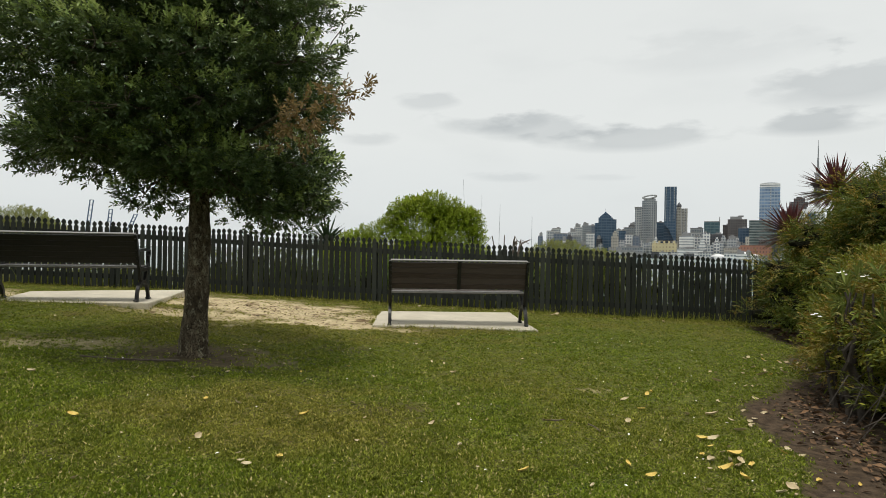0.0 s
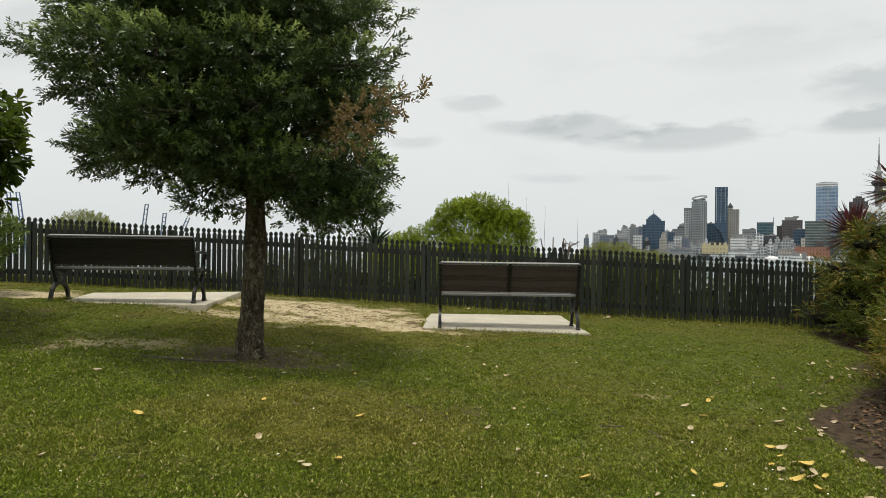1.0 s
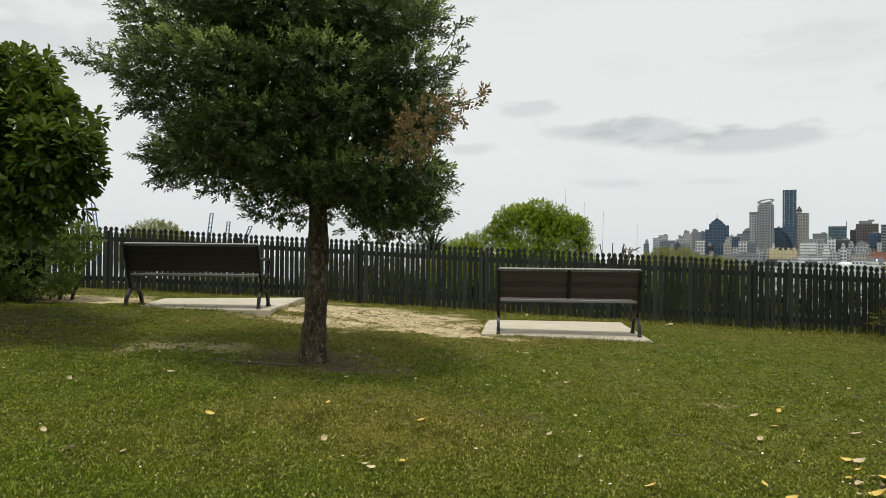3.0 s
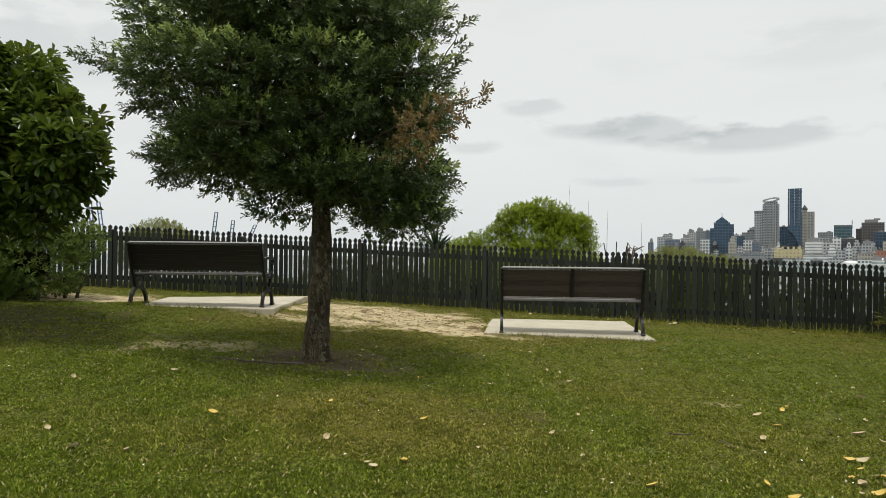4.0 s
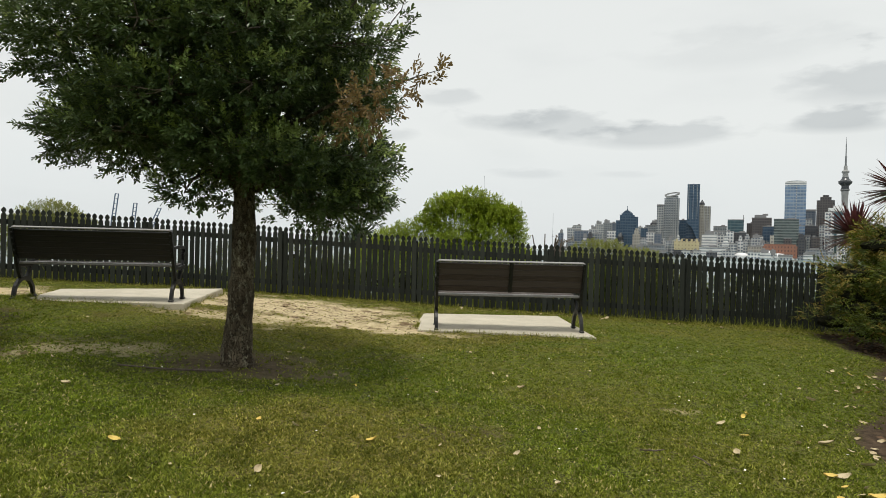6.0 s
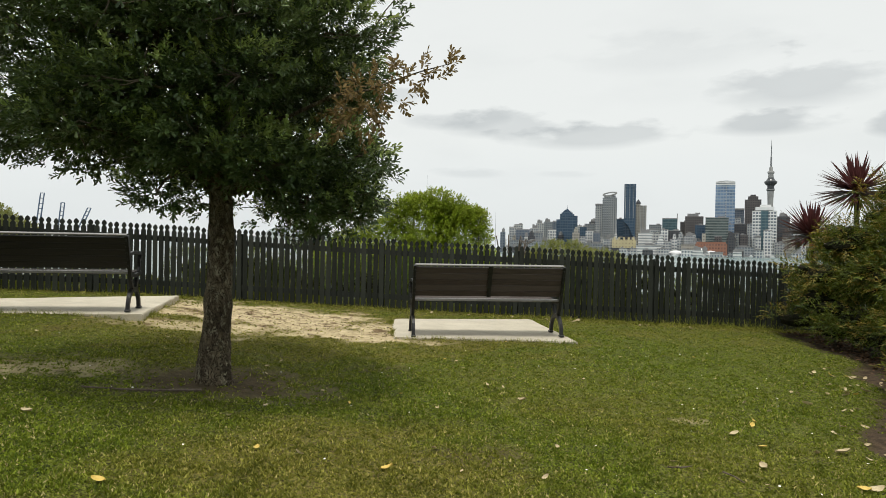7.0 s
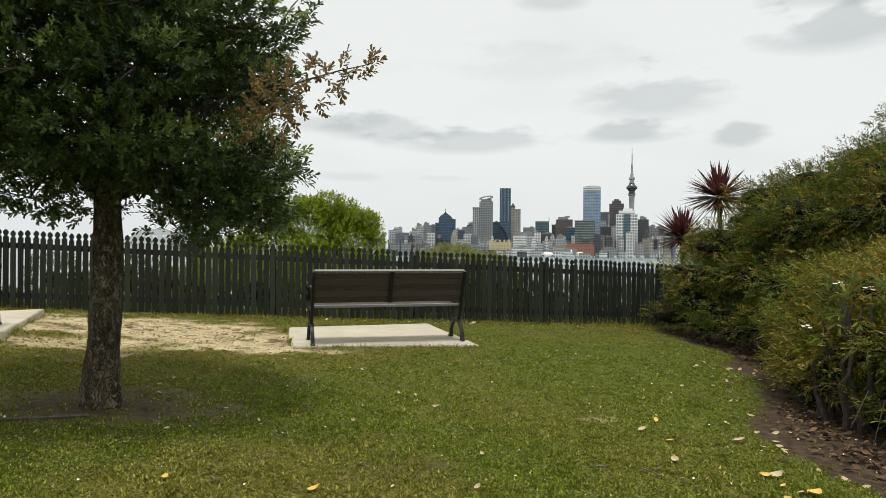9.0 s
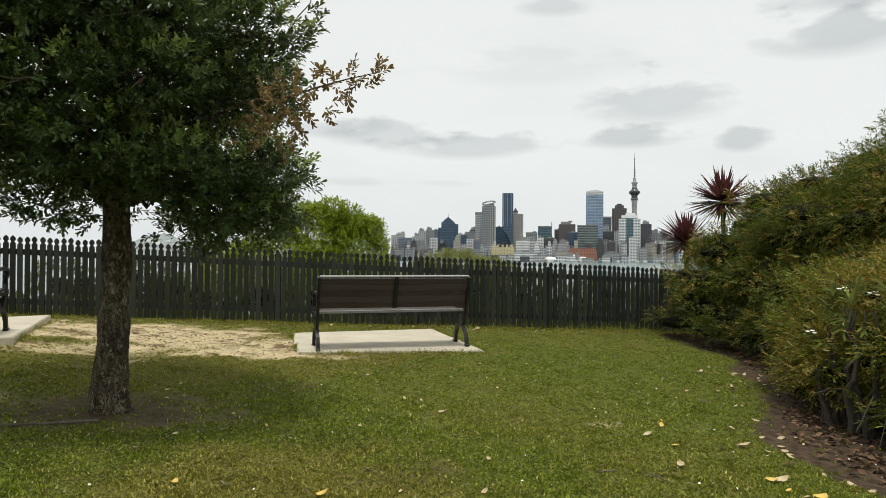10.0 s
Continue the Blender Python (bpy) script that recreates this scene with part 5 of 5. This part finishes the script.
for x, y, r, h, label in ((658, 1679, 17, 10, "white domed marquee on the wharf"), (711, 1657, 19, 17, "long white arched marquee on the wharf"), (735, 1650, 16, 11, "low white marquee on the wharf")):
    t = thing("marquee", label, "tent", "wharf marquees", at=pose(x, y, SEA + 3, 0, 0, -23))
    bm = bmesh.new()
    lathe(bm, [(r, 0), (r, h * 0.35), (r * 0.92, h * 0.62), (r * 0.65, h * 0.88), (r * 0.2, h)], 18)
    part("canopy", bm, M_TENT, t, smooth=True)
    slab(t, "base", "slate", (0, 0, 1.0), (r * 2.1, r * 1.6, 2.5))
rnd = random.Random(5)
for k in range(16):
    u = k / 15
    x, y = 640 + 330 * u + rnd.uniform(-8, 8), 1640 - 65 * u
    t = thing("boat", "small white boat moored along the wharf", "boat", "moored boats", at=pose(x, y, SEA, 0, 0, rnd.uniform(-60, 20)))
    bm = bmesh.new()
    L = rnd.uniform(10, 20)
    hull = [(-L / 2, -2), (L * 0.3, -2.4), (L / 2, 0), (L * 0.3, 2.4), (-L / 2, 2)]
    lo, hi = [bm.verts.new((a * 0.9, b * 0.7, -0.5)) for a, b in hull], [bm.verts.new((a, b, 2.6)) for a, b in hull]
    bm.faces.new(hi)
    bm.faces.new(lo[::-1])
    for j in range(5):
        bm.faces.new((lo[j], lo[(j + 1) % 5], hi[(j + 1) % 5], hi[j]))
    part("hull", bm, M_TENT, t)
    slab(t, "cabin", M_TENT, (-L * 0.08, 0, 4.0), (L * 0.4, 3, 3))
bm = bmesh.new()
box(bm, (0, 0, 1.2), (420, 26, 2.8))
single("wharf", bm, M_ROOF, "low grey wharf along the city waterfront", "wharf", at=pose(800, 1632, SEA, 0, 0, -11))


def headland():
    """A low far ridge with pale houses, north across the harbour."""
    t = thing("headland", "hazy low headland with pale houses across the water", "hill", at=pose(-409, 2139, SEA, 0, 0, 10.8))
    bm = bmesh.new()
    n = 40
    rows = []
    for k in range(n + 1):
        u = -230 + 460 * k / n
        h = 74 * math.exp(-(u / 120) ** 2) + 5 * noise.noise(Vector((u * 0.03, 0, 0))) + 3 * noise.noise(Vector((u * 0.11, 5, 0)))
        h *= max(0.0, 1 - abs(u / 230) ** 6)
        rows.append([bm.verts.new((u, v, max(0, h) * g)) for v, g in ((-120, -0.05), (-60, 0.55), (0, 1.0), (80, 0.6), (150, -0.05))])
    for a, b in zip(rows, rows[1:]):
        for j in range(4):
            bm.faces.new((a[j], b[j], b[j + 1], a[j + 1]))
    # scrub colour paled towards grey, with the haze painted in
    part("ridge", bm, plain("hazed_scrub", (0.2, 0.24, 0.24), (0.32, 0.35, 0.34), 0.06, 0.95), t, smooth=True)
    hr = random.Random(9)
    for k in range(26):
        u, v = hr.uniform(-120, 120), hr.uniform(-80, -15)
        h = 74 * math.exp(-(u / 120) ** 2) * (0.1 + 0.9 * (v + 120) / 120)
        bm = bmesh.new()
        box(bm, (u, v, h + 3), (hr.uniform(10, 22), 10, hr.uniform(6, 12)))
        part("house", bm, hr.choice((M_TENT, FACADES["pale"], FACADES["white"])), t)


headland()


def crane(x, y, h, lean, mat, label):
    t = thing("harbour_crane", label, "crane", "port cranes", at=pose(x, y, SEA, 0, 0, 37))
    for sx in (-3.2, 3.2):
        bm = bmesh.new()
        tube(bm, [(sx, 0, 0), (sx + lean * 0.4, 0, h * 0.5), (sx + lean, 0, h)], [1.5, 1.4, 1.2], 4)
        part("leg", bm, mat, t)
    for k in range(9):
        s = k / 8
        bm = bmesh.new()
        box(bm, (lean * s * (0.8 + 0.2 * s), 0, h * (0.2 + 0.8 * s)), (7.5, 1.2, 1.3))
        part("crossbar", bm, mat, t)
    return t


crane(-1045, 1341, 128, -10, M_CRANE, "blue harbour crane with its boom raised")
crane(-1022, 1345, 128, -14, M_CRANE, "blue harbour crane beside its twin")
crane(-783, 1387, 108, 10, M_CRANEGREY, "grey port crane boom above the fence line")
crane(-742, 1394, 89, 7, M_CRANEGREY, "grey port crane boom above the fence line")
crane(-712, 1400, 80, 26, M_CRANEGREY, "grey port crane boom leaning low")


def mast(x, y, base, top, lean):
    t = thing("yacht_mast", "thin grey mast rising beyond the fence", "mast", "yacht masts")
    bm = bmesh.new()
    tube(bm, [(x, y, base), (x + lean * 0.5, y, (base + top) / 2), (x + lean, y, top)], [0.16, 0.12, 0.06], 6)
    part("pole", bm, M_MAST, t)
    bm = bmesh.new()
    box(bm, (x + lean * 0.6, y, base + (top - base) * 0.62), (1.6, 0.08, 0.08))
    part("spreader", bm, M_MAST, t)
    bm = bmesh.new()
    lathe(bm, [(0.2, -2.5), (1.3, -1), (1.5, 0.6), (1.2, 0.8)], 10)
    bmesh.ops.transform(bm, matrix=Matrix.Translation((x, y, SEA + 0.4)) @ Matrix.Diagonal((1, 4, 0.8, 1)), verts=bm.verts)
    part("hull", bm, M_TENT, t)


mast(15.6, 400, SEA, 34.0, -0.3)
mast(25.6, 400, SEA, 28.5, 0.8)
mast(46, 405, SEA, 22.0, 0.2)
mast(7.0, 398, SEA, 43.0, -3.0)

# ---- grass, leaves and litter ----
def rough_z(x, y):
    tan, soil, _ = masks(x, y)
    return lawn_z(x, y) + 0.012 * wave_noise(x, y, 3, 3, 4.0) - 0.015 * tan - 0.02 * soil


def blades(name, label, x, y, height, width, lean, seed, mat=None, dry=None, tuft=None):
    rng = np.random.default_rng(seed)
    n = len(x)
    z = rough_z(x, y)
    shade = rng.random(n) if tuft is None else tuft
    d = masks(x, y)[2] if dry is None else np.full(n, dry)
    a, b = rng.random(n) * 2 * math.pi, rng.random(n) * 2 * math.pi
    h = height * (0.5 + rng.random(n))
    w = width * (0.7 + 0.7 * rng.random(n)) / 2
    l = lean * h * (0.3 + 1.2 * rng.random(n))
    V = np.empty((n, 3, 3))
    for k, s in ((0, 1), (1, -1)):
        V[:, k] = np.stack([x + s * w * np.cos(a), y + s * w * np.sin(a), z - 0.004], -1)
    V[:, 2] = np.stack([x + l * np.cos(b), y + l * np.sin(b), z + h], -1)
    me = arrays_mesh(name, V.reshape(-1, 3), np.arange(3 * n).reshape(-1, 3), mat or M_BLADE, {"dry": np.repeat(d, 3), "tuft": np.repeat(shade, 3)})
    return tagged(new(name, me), label, "grass", kind="stuff")


def lawn_grass():
    rng = np.random.default_rng(90)
    n = 260000
    r, a = 1.9 * (13.2 / 1.9) ** rng.random(n), rng.uniform(radians(-52), radians(52), n)
    x, y = -0.2 + r * np.sin(a), 0.4 + r * np.cos(a)
    ok = (y < 12.6) & (y > 1.9) & ~on_pad(x, y, 0.0)
    x, y = x[ok], y[ok]
    tan, soil, dry = masks(x, y)
    thin = 0.45 + 0.55 * smooth(wave_noise(x, y, 14, 3, 13.0), -0.45, 0.2)
    ok = rng.random(len(x)) < (1 - 0.93 * tan) * (1 - 0.97 * soil) * thin
    x, y = x[ok], y[ok]
    # each tuft is a rosette of blades of one shade
    per = 4
    shade = np.repeat(np.clip(rng.random(len(x)) * 0.8 + 0.25 * wave_noise(x, y, 18, 3, 9.0) + 0.1, 0, 1), per)
    size = np.repeat(0.7 + 0.6 * rng.random(len(x)), per)
    gap = np.repeat(0.85 + 0.05 * np.hypot(x, y), per)
    x, y = np.repeat(x, per), np.repeat(y, per)
    x, y = x + 0.007 * gap * rng.normal(size=len(x)), y + 0.007 * gap * rng.normal(size=len(x))
    tall = 0.011 * size * (1 + 0.3 * wave_noise(x, y, 15, 3, 3.0) + 0.35 * wave_noise(x, y, 16, 3, 16.0)) * (1 + 1.0 * smooth(y, 11.3, 12.0))
    blades("lawn_grass", "short mown lawn grass, green with dry patches", x, y, tall, 0.0155, 1.0, 91, tuft=shade)
    # longer tufts left by the mower along pads, trunk and fence
    n = 9000
    s = rng.random(n)
    fx = -10 + 16.5 * s
    fy = np.interp(fx, [p[0] for p in FENCE], [p[1] for p in FENCE]) - np.abs(rng.normal(size=n)) * 0.13
    keep = wave_noise(fx, fy * 0, 71, 3, 2.5) + 0.5 * rng.normal(size=n) > 0.05
    blades("fence_tuft_grass", "long dry tufts of grass along the fence foot", fx[keep], fy[keep], 0.055, 0.007, 1.0, 92, dry=0.75)
    n = 450
    fx = rng.normal(size=n) * 0.55 + rng.choice([2.6, 3.9, 4.6, 5.1], n)
    fy = np.interp(fx, [p[0] for p in FENCE], [p[1] for p in FENCE]) - 0.06 - np.abs(rng.normal(size=n)) * 0.12
    blades("weed_tuft_grass", "straggling weeds at the fence foot", fx, fy, 0.13, 0.008, 1.0, 95, dry=0.5)
    # grass standing on the far side of the pickets
    n = 9000
    fx = rng.uniform(-9, 6.8, n)
    fy = np.interp(fx, [p[0] for p in FENCE], [p[1] for p in FENCE]) + 0.12 + 0.5 * rng.random(n)
    blades("outer_grass", "rank green grass growing on the outer side of the fence", fx, fy, 0.2 + 0.16 * wave_noise(fx, fy * 0, 72, 3, 2.0), 0.014, 0.6, 96, dry=0.3)
    xs, ys = [], []
    for q in PADS:
        for (x0, y0), (x1, y1) in zip(q, q[1:] + q[:1]):
            k = int(420 * math.hypot(x1 - x0, y1 - y0))
            u = rng.random(k)
            xs.append(x0 + (x1 - x0) * u + 0.025 * rng.normal(size=k))
            ys.append(y0 + (y1 - y0) * u + 0.025 * rng.normal(size=k))
    x, y = np.concatenate(xs), np.concatenate(ys)
    ok = ~on_pad(x, y, -0.01) & (rng.random(len(x)) < 1 - 0.8 * masks(x, y)[0])
    blades("pad_edge_grass", "grass creeping over the edges of the concrete pads", x[ok], y[ok], 0.05, 0.006, 0.9, 93)


lawn_grass()


def leaf_mesh(seed):
    """A curled dry leaf, 1 long."""
    rnd = random.Random(seed)
    bm = bmesh.new()
    rows, n = [], 6
    curl, twist = rnd.uniform(0.15, 0.4), rnd.uniform(-0.25, 0.25)
    for k in range(n + 1):
        s = k / n
        w = 0.36 * math.sin(math.pi * min(1, s * 0.95 + 0.03)) ** 0.75
        zc = curl * (s - 0.5) ** 2 * 1.4 + 0.03
        rows.append([bm.verts.new((s - 0.5 + 0.03 * rnd.uniform(-1, 1), w * j, zc + (0.14 * abs(j) + twist * j * w) + 0.03 * rnd.uniform(0, 1))) for j in (-1, -0.5, 0, 0.5, 1)])
    for a, b in zip(rows, rows[1:]):
        for j in range(4):
            bm.faces.new((a[j], b[j], b[j + 1], a[j + 1]))
    return bm


LEAVES = {kind: [mesh_of(leaf_mesh(s), "fallen_leaf", m, True) for s in range(5)] for kind, m in (("tan", M_DEADLEAF.m), ("yellow", M_YELLOWLEAF))}
leaf_rnd = random.Random(66)


def fallen(x, y, size=0.08, kind="tan", turn=None):
    z = float(rough_z(np.array([x]), np.array([y]))[0])
    ob = new("fallen_leaf", leaf_rnd.choice(LEAVES[kind]))
    a = leaf_rnd.uniform(0, 360) if turn is None else turn
    soil = masks(np.array([x]), np.array([y]))[1][0] > 0.5
    ob.matrix_world = pose(x, y, z + (0.0 if soil else 0.012), leaf_rnd.gauss(0, 14), leaf_rnd.gauss(0, 14), a) @ Matrix.Diagonal((0.78 * size, size * leaf_rnd.uniform(0.5, 0.8), 0.85 * size, 1))
    tagged(ob, "curled yellow fallen leaf on the grass" if kind == "yellow" else "dry tan fallen leaf lying on the ground", "leaf", "fallen leaves")


fallen(-3.34, 4.71, 0.09)
fallen(-1.95, 4.27, 0.085, "yellow", 10)
fallen(-2.28, 3.43, 0.09)
fallen(-1.36, 4.85, 0.06, "yellow")
fallen(-1.11, 4.77, 0.06)
fallen(-0.62, 4.64, 0.085, "yellow", 0)
fallen(-0.37, 5.03, 0.07)
fallen(-1.1, 4.05, 0.07)
fallen(-0.7, 3.67, 0.07)
fallen(-0.74, 3.72, 0.055)
fallen(-0.57, 3.81, 0.075, "yellow")
fallen(0.35, 6.3, 0.09)
fallen(0.4, 4.22, 0.055)
fallen(0.74, 3.86, 0.085, "yellow", 20)
fallen(1.37, 4.14, 0.075, "yellow", 100)
fallen(1.45, 3.95, 0.085, "yellow", 5)
fallen(1.73, 5.64, 0.09)
fallen(1.59, 4.99, 0.085)
fallen(2.27, 6.57, 0.08)
fallen(2.06, 4.67, 0.11)
fallen(-2.85, 5.26, 0.1)
fallen(-3.61, 5.92, 0.11)
fallen(-2.62, 3.64, 0.07)
fallen(-1.41, 3.36, 0.06)
fallen(2.1, 4.42, 0.12, "yellow", 0)
fallen(1.94, 4.15, 0.11, "yellow", -25)
fallen(2.03, 4.21, 0.1)
fallen(1.98, 4.0, 0.11, "yellow")
fallen(2.01, 4.3, 0.1)
fallen(2.08, 4.3, 0.1)
fallen(1.9, 4.28, 0.09)
fallen(2.13, 4.26, 0.09, "yellow")
fallen(2.47, 4.15, 0.09, "yellow")
fallen(2.2, 3.93, 0.1)
fallen(3.8, 7.3, 0.13)
fallen(3.44, 7.03, 0.09)
fallen(2.32, 5.36, 0.12)
fallen(1.99, 4.68, 0.09, "yellow")
fallen(2.85, 6.66, 0.1)
fallen(2.11, 5.3, 0.09)
fallen(2.36, 4.96, 0.1)
fallen(1.01, 4.9, 0.08)
for k in range(80):
    y = leaf_rnd.uniform(3.6, 8.6)
    e = float(np.interp(y, [3.9, 5.2, 5.9, 6.7, 7.6, 9.6], [2.2, 2.35, 2.6, 3.3, 4.0, 4.7]))
    fallen(e + leaf_rnd.gauss(0.0, 0.4), y, leaf_rnd.uniform(0.035, 0.085), "yellow" if leaf_rnd.random() < 0.15 else "tan")
for k in range(70):
    fallen(leaf_rnd.uniform(-5, 3.5), leaf_rnd.uniform(3.2, 9.0), leaf_rnd.uniform(0.025, 0.06), "yellow" if leaf_rnd.random() < 0.15 else "tan")
for k in range(14):
    x = leaf_rnd.uniform(-0.5, 4.5)
    fallen(x, 11.7 + leaf_rnd.uniform(-0.35, 0.1), leaf_rnd.uniform(0.05, 0.11))


def litter():
    rng = np.random.default_rng(15)
    n = 5200
    y = rng.uniform(3.4, 12.0, n)
    e = np.interp(y, [2.0, 3.9, 5.2, 5.9, 6.7, 7.6, 9.6, 12.2], [2.0, 2.3, 2.4, 2.65, 3.35, 4.05, 4.75, 5.4])
    x = e + 0.25 + np.abs(rng.normal(size=n)) * 0.55
    ok = rng.random(n) < smooth(x - e, 0.25, 0.85)
    x, y = x[ok], y[ok]
    n = len(x)
    a = rng.random(n) * 6.28
    pos = np.stack([x, y, rough_z(x, y) + 0.006 + 0.02 * rng.random(n)], -1)
    ax = np.stack([np.cos(a), np.sin(a), 0.25 * rng.normal(size=n)], -1)
    v, f = leaf_arrays(pos, ax, np.array([0, 0, 1.0]) + 0.5 * rng.normal(size=(n, 3)), 0.03 + 0.05 * rng.random(n), 0.5)
    tagged(new("leaf_litter", arrays_mesh("leaf_litter", v, f, M_LITTER.m)), "brown dead leaf litter under the hedge", "leaf litter", kind="stuff")
    n = 220
    x, y = np.concatenate([rng.uniform(-4, 4, n // 2), 1.6 + 1.1 * rng.normal(size=n // 2)]), rng.uniform(3.2, 9.5, n)
    a = rng.random(n) * 6.28
    pos = np.stack([x, y, rough_z(x, y) + 0.02], -1)
    v, f = leaf_arrays(pos, np.stack([np.cos(a), np.sin(a), 0 * a], -1), np.array([0, 0, 1.0]) + 0.4 * rng.normal(size=(n, 3)), 0.009 + 0.014 * rng.random(n), 0.7)
    tagged(new("petal_litter", arrays_mesh("petal_litter", v, f, M_PETAL)), "small pale petals strewn over the lawn", "petals", kind="stuff")
    # loose bits on the bare earth between the pads
    n = 900
    x, y = -2.4 + 1.6 * rng.normal(size=n), 9.9 + 0.6 * rng.normal(size=n)
    ok = (masks(x, y)[0] > 0.3) & ~on_pad(x, y)
    x, y = x[ok], y[ok]
    a = rng.random(len(x)) * 6.28
    pos = np.stack([x, y, rough_z(x, y) + 0.008], -1)
    v, f = leaf_arrays(pos, np.stack([np.cos(a), np.sin(a), 0.2 + 0 * a], -1), np.array([0, 0, 1.0]) + 0.6 * rng.normal(size=(len(x), 3)), 0.015 + 0.03 * rng.random(len(x)), 0.4)
    tagged(new("straw_litter", arrays_mesh("straw_litter", v, f, M_LITTER.m)), "dry bits of grass and bark on the bare earth", "litter", kind="stuff")


litter()


def stick(pts, r, label):
    bm = bmesh.new()
    P = [(x, y, float(rough_z(np.array([x]), np.array([y]))[0]) + h) for x, y, h in pts]
    tube(bm, P, [r * (1 - 0.6 * k / len(P)) for k in range(len(P))], 6, 0.15)
    single("fallen_stick", bm, M_TWIG, label, "stick", "fallen sticks")


stick([(-2.05, 6.05, 0.02), (-2.3, 6.0, 0.015), (-2.55, 5.98, 0.012), (-2.85, 5.92, 0.012)], 0.012, "thin dead stick lying beside the trunk")
stick([(0.98, 4.9, 0.02), (1.07, 4.9, 0.022), (1.13, 4.93, 0.02)], 0.006, "short twig lying on the lawn")
stick([(1.28, 4.85, 0.02), (1.31, 4.78, 0.025), (1.33, 4.7, 0.02)], 0.005, "short pale twig lying on the lawn")
br = random.Random(12)
for k in range(22):
    y = br.uniform(4.6, 10.4)
    x = float(np.interp(y, [3.9, 5.2, 5.9, 6.7, 7.6, 9.6, 12], [2.85, 2.95, 3.15, 3.75, 4.45, 5.1, 5.6])) + br.uniform(0.15, 0.5)
    z = float(lawn_z(x, y))
    bm = bmesh.new()
    a = br.uniform(-0.5, 0.5)
    tube(bm, [(x + 0.5, y, z - 0.02), (x + 0.3, y + 0.1 * a, z + br.uniform(0.15, 0.3)), (x + 0.05, y + 0.3 * a, z + br.uniform(0.2, 0.45)), (x - 0.12, y + 0.5 * a, z + br.uniform(0.02, 0.3))], [0.009, 0.007, 0.005, 0.002], 5)
    single("dead_branch", bm, M_STEM, "bare grey branch trailing from under the hedge", "branch", "dead branches")
